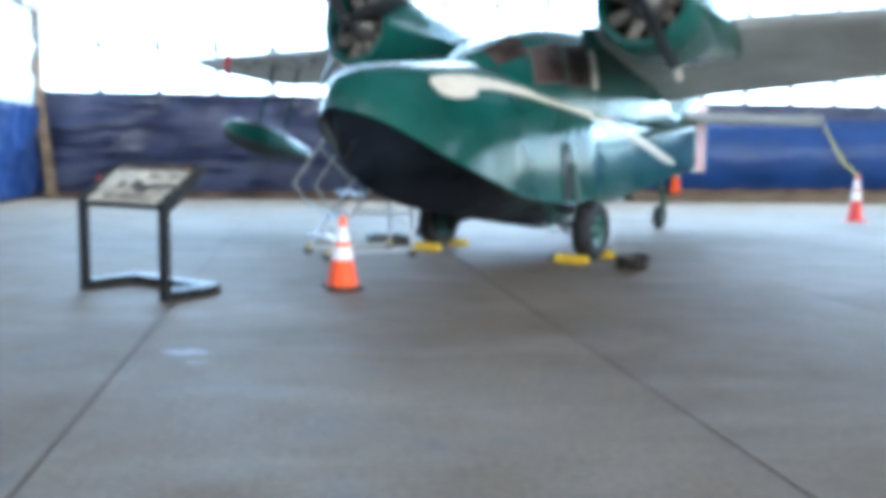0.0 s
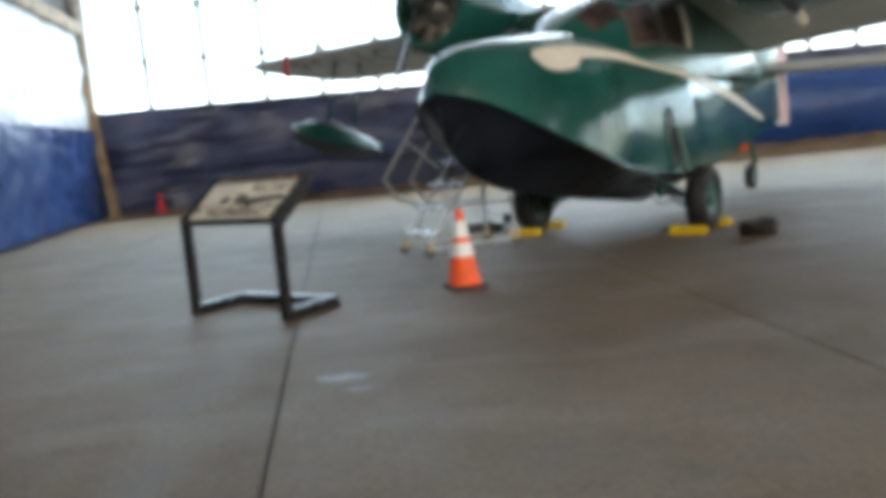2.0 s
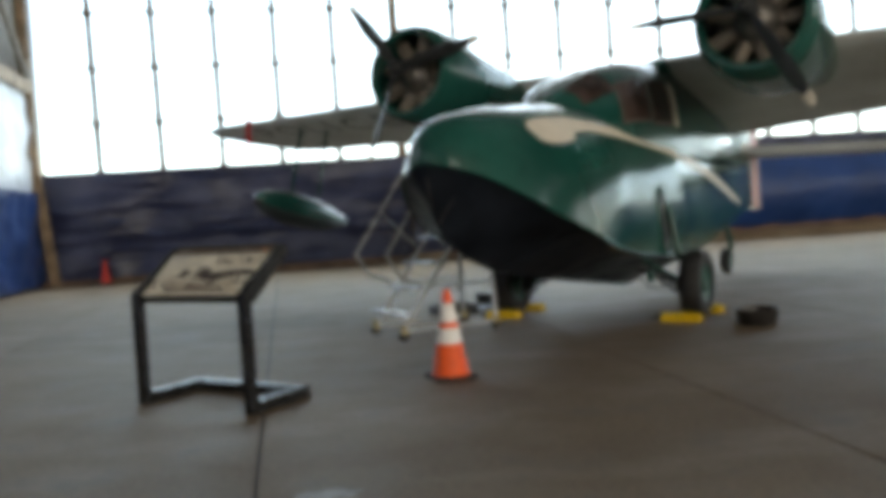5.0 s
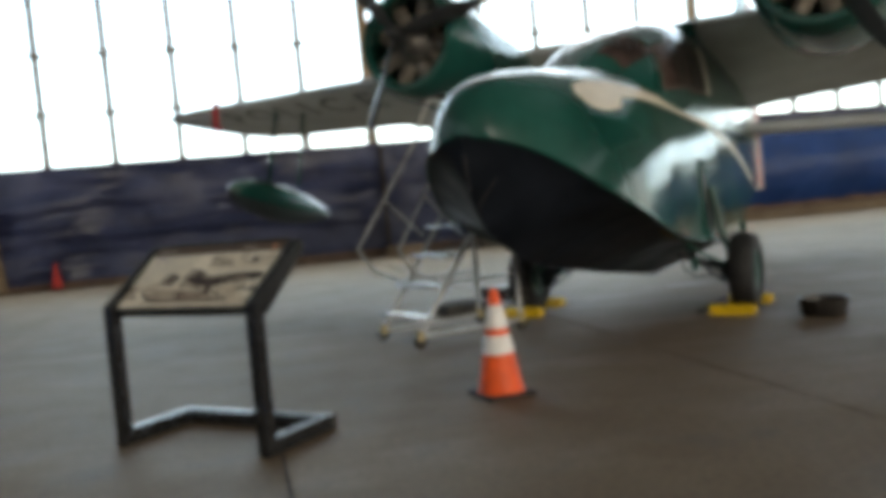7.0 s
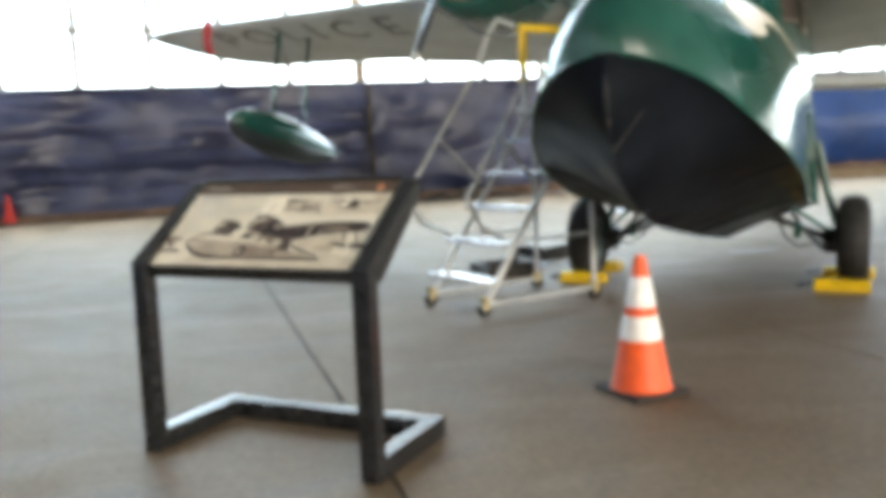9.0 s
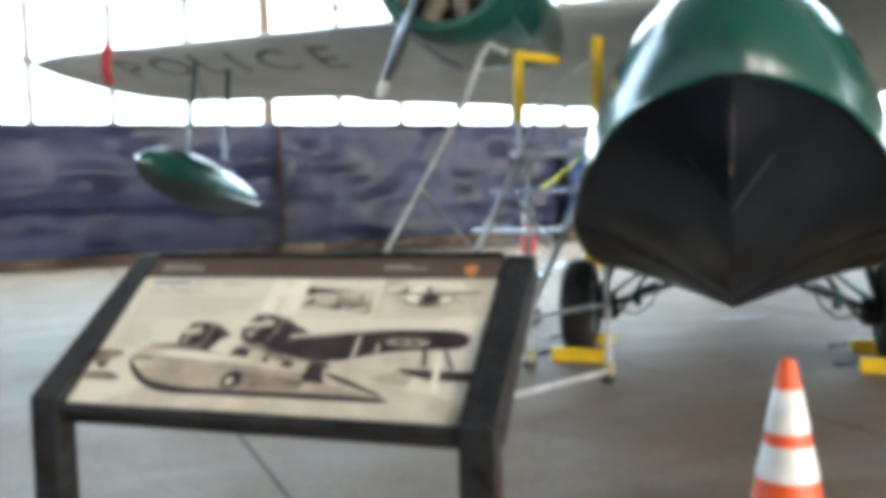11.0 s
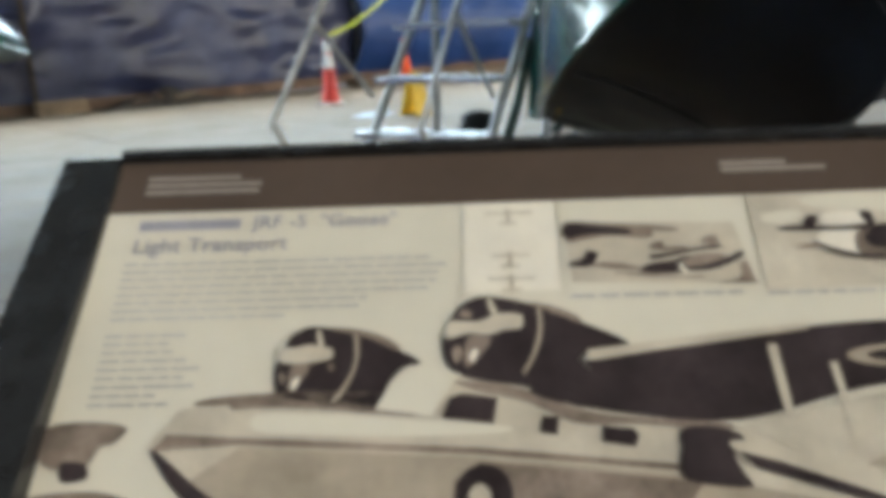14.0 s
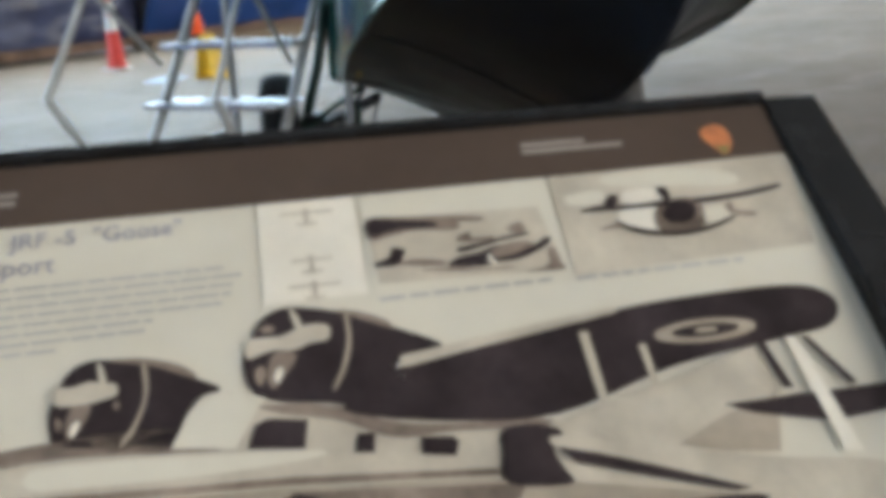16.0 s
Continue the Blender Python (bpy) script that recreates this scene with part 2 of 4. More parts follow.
def box(x0, x1, y0, y1, z0, z1, bevel=0.0, bm=None):
    fresh = bm is None
    bm = bm or bmesh.new()
    r = bmesh.ops.create_cube(bm, size=1, matrix=Matrix.Translation(((x0 + x1) / 2, (y0 + y1) / 2, (z0 + z1) / 2)) @ Matrix.Diagonal((x1 - x0, y1 - y0, z1 - z0, 1)))
    if bevel and fresh:
        bmesh.ops.bevel(bm, geom=bm.edges[:], offset=bevel, segments=2, affect="EDGES", profile=0.6)
    return bm


def tube(points, r, seg=8, bm=None):
    """A round tube through points, with rings turned along it."""
    bm = bm or bmesh.new()
    pts = [Vector(p) for p in points]
    rings = []
    for i, p in enumerate(pts):
        d = (pts[min(i + 1, len(pts) - 1)] - pts[max(i - 1, 0)]).normalized()
        a = d.orthogonal().normalized() if abs(d.z) > 0.95 else d.cross(Vector((0, 0, 1))).normalized()
        b = d.cross(a)
        rings.append([bm.verts.new(p + r * (math.cos(k * 2 * math.pi / seg) * a + math.sin(k * 2 * math.pi / seg) * b)) for k in range(seg)])
    for r0, r1 in zip(rings, rings[1:]):
        for k in range(seg):
            bm.faces.new((r0[k], r0[(k + 1) % seg], r1[(k + 1) % seg], r1[k]))
    bm.faces.new(rings[0])
    bm.faces.new(rings[-1])
    return bm


def lathe(profile, seg=32, bm=None, m=Matrix()):
    """Turns (radius, height) pairs about z."""
    bm = bm or bmesh.new()
    rings = []
    for r, z in profile:
        if r < 1e-5:
            rings.append([bm.verts.new(m @ Vector((0, 0, z)))])
        else:
            rings.append([bm.verts.new(m @ Vector((r * math.cos(2 * math.pi * k / seg), r * math.sin(2 * math.pi * k / seg), z))) for k in range(seg)])
    for a, b in zip(rings, rings[1:]):
        for k in range(seg):
            j = (k + 1) % seg
            q = [a[k % len(a)], a[j % len(a)], b[j % len(b)], b[k % len(b)]]
            q = list(dict.fromkeys(q))
            if len(q) > 2:
                bm.faces.new(q)
    return bm


def grid(nu, nv, fn, bm=None, wrap=False):
    """A sheet of nu x nv cells whose corners are fn(u, v), u and v from 0 to 1."""
    bm = bm or bmesh.new()
    vs = [[bm.verts.new(fn(i / nu, j / nv)) for j in range(nv + 1)] for i in range(nu + (0 if wrap else 1))]
    k = len(vs)
    for i in range(nu):
        for j in range(nv):
            bm.faces.new((vs[i % k][j], vs[(i + 1) % k][j], vs[(i + 1) % k][j + 1], vs[i % k][j + 1]))
    return bm


def plate(pts, z=0.0):
    """A flat polygon."""
    bm = bmesh.new()
    bm.faces.new([bm.verts.new((x, y, z)) for x, y in pts])
    return bm


def lettering(text, size, depth=0.0015, align="LEFT", bold=0.0):
    """Letters as a mesh, in the xy plane."""
    cu = bpy.data.curves.new("letters", "FONT")
    cu.body, cu.size, cu.extrude, cu.align_x, cu.resolution_u, cu.offset = text, size, depth, align, 3, bold
    ob = bpy.data.objects.new("letters", cu)
    me = bpy.data.meshes.new_from_object(ob)
    bpy.data.objects.remove(ob)
    bm = bmesh.new()
    bm.from_mesh(me)
    bpy.data.meshes.remove(me)
    return bm


def lerp_table(table, x, k):
    """Column k of rows sorted by falling first column, smoothly interpolated at x."""
    xs = [r[0] for r in table]
    if x >= xs[0]:
        return table[0][k]
    for a in range(len(table) - 1):
        if xs[a] >= x >= xs[a + 1]:
            u = (xs[a] - x) / (xs[a] - xs[a + 1])
            p0, p1 = table[max(a - 1, 0)][k], table[a][k]
            p2, p3 = table[a + 1][k], table[min(a + 2, len(table) - 1)][k]
            h0, h1, h2 = xs[max(a - 1, 0)] - xs[a], xs[a] - xs[a + 1], xs[a + 1] - xs[min(a + 2, len(table) - 1)]
            m1 = (p2 - p0) / (h0 + h1) * h1
            m2 = (p3 - p1) / (h1 + h2) * h1
            return (2 * u**3 - 3 * u**2 + 1) * p1 + (u**3 - 2 * u**2 + u) * m1 + (3 * u**2 - 2 * u**3) * p2 + (u**3 - u**2) * m2
    return table[-1][k]

# ---- hangar ----
floor = link_mesh("floor", box(LEFT_X - 0.3, RIGHT_X + 0.3, REAR_Y - 0.3, WALL_Y + 0.4, -0.20, -0.012), M_JOINT, m=HANGAR)
tagged(floor, "bare grey-brown concrete hangar floor, damp-looking and stained", "floor", kind="structure")
tagged(link_mesh("ground", box(-400, 400, -400, 400, -0.5, -0.26), M_SCUFF), "pale open ground outside the hangar", "ground", kind="structure")


def tarp(name, x0, x1, y, z0, z1, material, label, wav=0.07, seed=0, roll=0.0, axis="y", m=None):
    n = max(12, int(abs(x1 - x0) * 7))

    def fn(u, v):
        x, z = x0 + (x1 - x0) * u, z0 + (z1 - z0) * v
        big = noise.noise((x * 0.55 + seed, z * 1.6 - x * 0.25, seed))
        mid = noise.noise((x * 1.3 + seed, z * 4.0 + x * 0.6, seed + 3))
        pleat = noise.noise((x * 0.22 + seed, z * 5.5 + 0.8 * big, seed + 11)) * (1 if x < COL_X else 0.3)
        drape = (1 - abs(2 * noise.noise((x * 0.9 - z * 0.7 + seed, z * 0.35 + x * 0.2, seed + 17)))) * (1 if x > COL_X else 0.2)
        fold = abs(noise.noise((x * 0.8 + z * 0.9 + seed, z * 0.8, seed + 7)))
        d = wav * (big * 1.6 + mid * 0.8 + (0.5 - fold) * 0.9 + pleat * 1.5 + drape * 1.5) + roll * math.sin(math.pi * min(1, max(0, v)))
        sag = 0.05 * noise.noise((x * 0.4, seed, 1.0)) * (1 - v)
        return (x, y - d, z + sag) if axis == "y" else (y + d, x, z + sag)

    t = thing(name, NORTH if axis == "y" else HANGAR, label, "tarpaulin")
    count = max(1, round(abs(x1 - x0) / 13))
    for k in range(count):
        a, b = k / count, (k + 1) / count + (0.12 / abs(x1 - x0) if k < count - 1 else 0)
        step = 0.012 * (k % 2)
        off = Vector((0, -step, 0)) if axis == "y" else Vector((step, 0, 0))
        o = part("sheet", grid(n // count, 26, lambda u, v: Vector(fn(a + (b - a) * u, v)) + off), material, t, "", True)
        o.modifiers.new("thickness", "SOLIDIFY").thickness = 0.006
    hem = part("hem", grid(n, 3, lambda u, v: Vector(fn(u, 0.955 + 0.045 * v)) + Vector((0, -0.016, 0) if axis == "y" else (0.016, 0, 0))), material, t, "folded top hem", True)
    hem.modifiers.new("thickness", "SOLIDIFY").thickness = 0.006
    return t


# walls: solid below the sill and above the head, piers at the ends
def window_wall(name, a, b, y, turn, label, light_piers=()):
    w = thing(name, turn, label, "wall", kind="structure")
    part("lower_wall", box(a, b, y, y + 0.3, 0, SILL_Z), M_WALL, w)
    part("upper_wall", box(a, b, y, y + 0.3, HEAD_Z, ROOF_Z), M_WALL, w)
    part("end_pier", box(a - 0.3, a, y, y + 0.3, 0, ROOF_Z), M_WALL, w)
    part("end_pier", box(b, b + 0.3, y, y + 0.3, 0, ROOF_Z), M_WALL, w)
    # added on the unseen walls only, to split the daylight into separate reflections
    for p in light_piers:
        part("light_break_pier", box(p - 1.1, p + 1.1, y, y + 0.3, SILL_Z, HEAD_Z), M_WALL, w)
    return w




def bay_x(k):
    """Where upright k of the window wall stands; the bays beside a timber column are wider."""
    return COL_X + k * PITCH + BAY * (2 * (k // 6) + (1 if k % 6 else 0))


window_wall("wall_north", bay_x(-6), 33.9, WALL_Y, NORTH, "hangar wall with a long band of bright steel windows")


def mullion_mesh():
    bm = box(-0.085, 0.085, -0.06, 0.03, SILL_Z, HEAD_Z)
    for z in (4.05, 5.42, 6.8, 8.1, 9.45, 10.8):
        lathe([(0, -0.10), (0.12, -0.08), (0.18, 0), (0.12, 0.08), (0, 0.10)], 8, bm, Matrix.Translation((0, -0.03, z)))
    return bm


win = thing("window_1", NORTH, "tall overexposed factory windows with thin steel mullions", "window", kind="structure")
mull0 = pane0 = None
for k in range(-6, 21):
    x, nxt = bay_x(k), bay_x(k + 1)
    if k % 6 == 0 and k > -6:
        part("timber_column", box(x - 0.12, x + 0.12, WALL_Y - 0.13, WALL_Y + 0.15, 0.2, HEAD_Z, 0.012), M_TIMBER, win, "pale timber column between windows")
    elif k > -6:
        o = part("mullion", mullion_mesh(), M_STEEL, win) if mull0 is None else new("mullion", mull0)
        mull0 = o.data
        o.parent, o.location = win, (x, WALL_Y + 0.1, 0)
    o = part("pane", box(-0.5, 0.5, 0, 0.008, SILL_Z, HEAD_Z), M_PANE, win) if pane0 is None else new("pane", pane0)
    pane0 = o.data
    o.parent, o.location, o.visible_shadow = win, ((x + nxt) / 2, WALL_Y + 0.12, 0), False
    o.scale = (nxt - x - 0.06, 1, 1)
part("window_sill", box(bay_x(-6), 33.9, WALL_Y - 0.12, WALL_Y + 0.14, SILL_Z - 0.06, SILL_Z + 0.03, 0.01), M_STEEL, win)

west = thing("wall_west", HANGAR, "side wall of the hangar behind plastic sheeting", "wall", kind="structure")
part("wall_face", box(LEFT_X - 0.3, LEFT_X, REAR_Y, WALL_Y + 0.3, 0, ROOF_Z), M_WALL, west)
window_wall("wall_south", -9.2, 33.9, 0, HANGAR @ pose(0, REAR_Y, 0) @ Matrix.Translation((0, -0.3, 0)), "unseen opposite wall with high windows and piers added to break up the light", (-6.5, -1.0, 4.5, 10.0, 15.5, 21.0, 26.5))
window_wall("wall_east", REAR_Y, WALL_Y, 0, HANGAR @ Matrix.Translation((RIGHT_X + 0.3, 0, 0)) @ pose(0, 0, 0, 0, 0, 90), "unseen far side wall with high windows and piers added to break up the light", (-16.0, -10.0, -4.0, 2.0, 8.0, 14.0, 20.0))
ceiling = link_mesh("ceiling", box(LEFT_X - 0.3, RIGHT_X + 0.6, REAR_Y - 0.6, WALL_Y + 0.35, ROOF_Z, ROOF_Z + 0.3), M_CEIL, m=HANGAR)
tagged(ceiling, "dark boarded hangar ceiling", "ceiling", kind="structure")

tarp("navy_tarpaulin", LEFT_X + 0.15, COL_X + 0.12, WALL_Y - 0.30, 0.16, SILL_Z - 0.02, M_NAVY, "wrinkled navy plastic tarpaulin hung below the windows", 0.075, 2.0)
tarp("navy_tarpaulin", COL_X + 0.06, 7.4, WALL_Y - 0.26, 0.14, SILL_Z - 0.02, M_NAVY, "navy plastic tarpaulin hanging in slanting drapes under the windows", 0.075, 31.0)
tarp("blue_tarpaulin", 7.3, 33.8, WALL_Y - 0.34, 0.20, 2.35, M_BLUE, "bulging royal blue tarpaulin hung below the windows", 0.028, 9.0, roll=0.5)
tarp("navy_tarpaulin", 7.3, 33.8, WALL_Y - 0.16, 2.3, SILL_Z - 0.02, M_NAVY, "dark navy strip of tarpaulin above the blue one", 0.03, 5.0)
tarp("blue_side_tarpaulin", REAR_Y + 1, WALL_Y - 0.25, LEFT_X + 0.18, 0.05, 2.3, M_BLUE, "dark blue plastic tarpaulin along the side wall", 0.045, 14.0, axis="x")
tarp("white_side_sheet", REAR_Y + 1, WALL_Y - 0.25, LEFT_X + 0.12, 2.25, 4.7, M_WHITETARP, "pale translucent plastic sheet above the blue tarpaulin", 0.035, 21.0, axis="x")
beam = link_mesh("sill_beam", box(LEFT_X + 0.1, 33.8, WALL_Y - 0.50, WALL_Y - 0.10, 0, 0.20, 0.02), M_BROWN, m=NORTH)
tagged(beam, "long dirty brown timber along the foot of the wall", "timber")
post = link_mesh("corner_post", tube([(-8.62, WALL_Y - 0.55, 0.0), (-8.95, WALL_Y - 0.45, 3.0), (-9.05, WALL_Y - 0.25, 12.9)], 0.15, 4), M_TIMBER, m=HANGAR)
tagged(post, "leaning weathered timber post in the hangar corner", "post")
curb = link_mesh("trim_curb", box(7.0, 33.8, WALL_Y - 1.15, WALL_Y - 0.52, -0.15, 0.12, 0.02), M_FLOOR, m=NORTH)
tagged(curb, "low concrete curb along the foot of the wall", "curb", kind="structure")
berm = link_mesh("berm", grid(90, 6, lambda u, v: (7.0 + 26.8 * u, WALL_Y - 0.56 + 0.30 * v, 0.08 + (0.17 + 0.09 * noise.noise((u * 40, 3, 1))) * math.sin(math.pi * (0.15 + 0.75 * v)) ** 0.6 + 0.03 * noise.noise((u * 90, v * 4, 6)))), M_BROWN, smooth=True, m=NORTH)
tagged(berm, "low brown bank of dirt and rotten boards below the blue tarpaulin", "dirt")
batten = link_mesh("wall_batten", box(COL_X + 0.02, COL_X + 0.10, WALL_Y - 0.56, WALL_Y - 0.51, 0.18, SILL_Z - 0.1, 0.01), M_RUBBLE, m=NORTH)
tagged(batten, "narrow dark timber batten holding the navy tarpaulin", "batten")
back_post = link_mesh("corner_post", box(LEFT_X + 0.02, LEFT_X + 0.30, WALL_Y - 0.42, WALL_Y - 0.14, 2.6, 12.9, 0.02), M_CEIL, m=HANGAR)
tagged(back_post, "dark upright timber behind the leaning corner post", "post")
boards = thing("wall_boards", HANGAR, "dark brown boarding above the plastic sheet", "boarding", kind="structure")
for i in range(25):
    part("board", box(LEFT_X, LEFT_X + 0.03 + 0.006 * (i % 2), REAR_Y + 1, WALL_Y - 0.5, 4.96 + i * 0.32, 5.265 + i * 0.32), M_CEIL, boards)
brace = link_mesh("diagonal_brace", tube([(LEFT_X + 0.25, WALL_Y - 0.6, 5.0), (LEFT_X + 0.25, WALL_Y - 5.4, 8.9)], 0.09, 6), M_STEEL, m=HANGAR)
tagged(brace, "grey diagonal steel brace in the hangar corner", "brace")
rail = link_mesh("wall_rail", box(LEFT_X + 0.1, LEFT_X + 0.34, REAR_Y + 1, WALL_Y - 0.7, 4.65, 4.95, 0.015), M_TIMBER, m=HANGAR)
tagged(rail, "pale timber rail along the top of the plastic sheet", "rail")

# ---- aircraft: x forward, y to its left, z up, origin on the floor between the main wheels ----
plane = thing("amphibious_aircraft", pose(1.295, 11.39, 0, 0, 0, 231.2),
              "dark green twin-engined flying boat with black bottom, parked on its wheels", "aircraft")
# station: keel height, chine height, half beam at the chine, deck height
HULL = [
    (3.44, 1.58, 1.64, 0.04, 1.74),
    (3.37, 1.28, 1.60, 0.21, 1.89),
    (3.20, 1.05, 1.52, 0.39, 2.00),
    (2.95, 0.90, 1.39, 0.54, 2.07),
    (2.63, 0.78, 1.23, 0.67, 2.12),
    (2.30, 0.70, 1.10, 0.75, 2.15),
    (1.90, 0.63, 0.97, 0.79, 2.19),
    (1.36, 0.55, 0.82, 0.79, 2.25),
    (0.80, 0.47, 0.73, 0.77, 2.30),
    (0.00, 0.37, 0.66, 0.77, 2.34),
    (-0.90, 0.28, 0.58, 0.77, 2.36),
    (-0.96, 0.40, 0.60, 0.75, 2.36),
    (-2.50, 0.52, 0.72, 0.62, 2.36),
    (-4.20, 0.68, 0.86, 0.42, 2.24),
    (-5.80, 0.86, 0.98, 0.22, 2.06),
    (-7.20, 1.02, 1.06, 0.05, 1.92),
]


def hull_at(x):
    return [lerp_table(HULL, x, k) for k in (1, 2, 3, 4)]


def side_point(x, a, out=0.0):
    """Above the chine: a from 0 at the chine to 1 on the centre line."""
    zk, zc, hb, zt = hull_at(x)
    n = 2.0 / 2.7
    c, s = math.cos(a * math.pi / 2), math.sin(a * math.pi / 2)
    y, z = hb * max(c, 0) ** n, zc + (zt - zc) * max(s, 0) ** n
    home = 0.06 + 0.22 * min(1, max(0, (x - 1.2) / 1.6))
    y *= 1 - home * max(s, 0) ** n
    return Vector((x, y * (1 + out / max(hb, 0.1)), z + out * s))


def hull_side(x, z, out=0.004):
    zk, zc, hb, zt = hull_at(x)
    s = min(1, max(0, (z - zc) / (zt - zc))) ** 1.35
    return side_point(x, math.asin(s) * 2 / math.pi, out)


XS = [3.44 - 0.02 * i * (1 + 0.09 * i) for i in range(40)]
XS = sorted({round(x, 3) for x in XS if x > 0.3} | {0.3 - 0.2 * i for i in range(6)} | {-0.9, -0.96} | {-1.2 - 0.3 * i for i in range(21)}, reverse=True)


def flare(u):
    """Rise of the bottom from keel (0) to chine (1): hollow, turning down at the chine."""
    return 1.22 * u - 0.22 * u**3


def hull_shell(lower):
    bm = bmesh.new()
    rows = []
    for x in XS:
        zk, zc, hb, zt = hull_at(x)
        row = []
        if lower:
            for j in range(-7, 8):
                u = abs(j) / 7
                z = zk + (zc - zk) * flare(u)
                row.append(bm.verts.new((x, hb * j / 7, z)))
        else:
            for j in range(-14, 15):
                p = side_point(x, 1 - abs(j) / 14)
                row.append(bm.verts.new((x, math.copysign(p.y, j) if j else 0, p.z)))
        rows.append(row)
    for a, b in zip(rows, rows[1:]):
        for i in range(len(a) - 1):
            bm.faces.new((a[i], b[i], b[i + 1], a[i + 1]))
    bm.faces.new(rows[0])
    bm.faces.new(rows[-1])
    return bm


part("hull_bottom", hull_shell(True), M_BLACK, plane, "black painted planing bottom with a centre keel", True)
part("hull_side", hull_shell(False), M_GREEN, plane, "glossy dark green upper hull", True)
# chine rails and keel strip
EDGE_XS = [3.43 - 0.012 * k * (1 + 0.06 * k) for k in range(73) if 3.43 - 0.012 * k * (1 + 0.06 * k) > -0.88]
for s in (1, -1):
    part("chine_rail", tube([(x, s * hull_at(x)[2], hull_at(x)[1]) for x in EDGE_XS], 0.012, 6), M_GREEN, plane, "thin raised strake along the chine", True)
part("keel_strip", tube([(x, 0, hull_at(x)[0]) for x in EDGE_XS], 0.009, 6), M_BLACK, plane, "", True)


def band(path, side, out=0.006):
    """A painted stripe laid on the side: rows of station, lower and upper height."""
    def fn(u, v):
        t = u * (len(path) - 1)
        i = min(int(t), len(path) - 2)
        f = t - i
        x, lo, hi = [path[i][k] * (1 - f) + path[i + 1][k] * f for k in range(3)]
        p = hull_side(x, lo + (hi - lo) * v, out)
        return (p.x, side * p.y, p.z)
    return grid(48, 5, fn)


STRIPE = [(2.52, 1.90, 1.93), (2.46, 1.81, 1.98), (2.30, 1.78, 2.01), (2.12, 1.79, 2.03), (1.92, 1.82, 2.04), (1.82, 1.90, 2.05), (1.5, 1.92, 2.03), (0.9, 1.89, 1.99),
          (0.2, 1.83, 1.93), (-0.6, 1.75, 1.85), (-1.6, 1.60, 1.74), (-2.8, 1.42, 1.57), (-4.2, 1.20, 1.34), (-5.2, 1.10, 1.18)]
for s in (1, -1):
    part("side_stripe", band(STRIPE, s), M_CREAM, plane, "curved cream stripe with a rounded leading end", True)

# cockpit and cabin top
CABIN = [(1.42, 2.24, 0.20), (1.25, 2.33, 0.40), (0.9, 2.50, 0.53), (0.45, 2.67, 0.59), (-0.2, 2.83, 0.62), (-1.2, 2.93, 0.63), (-2.2, 2.95, 0.62), (-3.2, 2.84, 0.58), (-4.2, 2.55, 0.46), (-5.2, 2.15, 0.25)]


def cabin_point(x, a, out=0.0):
    zt, hb = lerp_table(CABIN, x, 1), lerp_table(CABIN, x, 2)
    n = 2.0 / 3.0
    c, s = math.cos(a * math.pi / 2), math.sin(a * math.pi / 2)
    z0 = 1.75
    return Vector((x, hb * (1 + out) * max(c, 0) ** n, z0 + (zt - z0) * max(s, 0) ** n + out * s))


def cabin_sheet(x0, x1, a0, a1, side=0, out=0.0, nu=24, nv=12):
    def fn(u, v):
        a = a0 + (a1 - a0) * v
        p = cabin_point(x0 + (x1 - x0) * u, min(a, 2 - a), out)
        y = p.y if a <= 1 else -p.y
        return (p.x, y * (side or 1), p.z)
    return grid(nu, nv, fn)


part("cabin_roof", cabin_sheet(1.42, -5.2, 0.0, 2.0, 0, 0.0, 40, 28), M_GREEN, plane, "dark green cockpit and cabin roof", True)
for s in (1, -1):
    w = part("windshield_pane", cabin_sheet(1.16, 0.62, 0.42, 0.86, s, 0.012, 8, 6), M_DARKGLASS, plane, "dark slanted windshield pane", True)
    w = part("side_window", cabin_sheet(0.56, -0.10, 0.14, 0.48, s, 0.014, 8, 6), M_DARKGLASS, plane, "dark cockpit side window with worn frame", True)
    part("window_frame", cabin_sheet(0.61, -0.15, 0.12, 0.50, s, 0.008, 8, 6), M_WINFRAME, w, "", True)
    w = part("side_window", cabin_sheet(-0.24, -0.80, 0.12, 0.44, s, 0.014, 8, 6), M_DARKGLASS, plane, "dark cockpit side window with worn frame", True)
    part("window_frame", cabin_sheet(-0.19, -0.85, 0.10, 0.46, s, 0.008, 8, 6), M_WINFRAME, w, "", True)
    part("door_post", cabin_sheet(-0.90, -1.06, 0.10, 0.42, s, 0.010, 4, 6), M_CREAM, plane, "pale tan strip behind the cockpit window", True)

# wing
LE_X, LE_Z, TILT = -1.25, 2.88, math.tan(radians(8.8))


def wing_section(l):
    u = abs(l) / 8.05
    chord = 3.05 - 1.0 * u
    if u > 0.86:
        chord *= math.sqrt(max(0.02, 1 - ((u - 0.86) / 0.143) ** 2))
    thick = chord * (0.16 - 0.06 * u)
    lead = LE_X - 0.10 * u - (3.05 - 1.0 * u - chord) * 0.35
    return chord, thick, lead


def wing_twist(l, x):
    """The wing washes out towards its tip, and the inboard flap hangs a little."""
    flap = min(1, max(0, (4.65 - abs(l)) / 0.12)) * min(1, max(0, (x - 0.70) / 0.3))
    return min(0, -0.25 + 0.05 * abs(l)) * x - 0.05 * flap


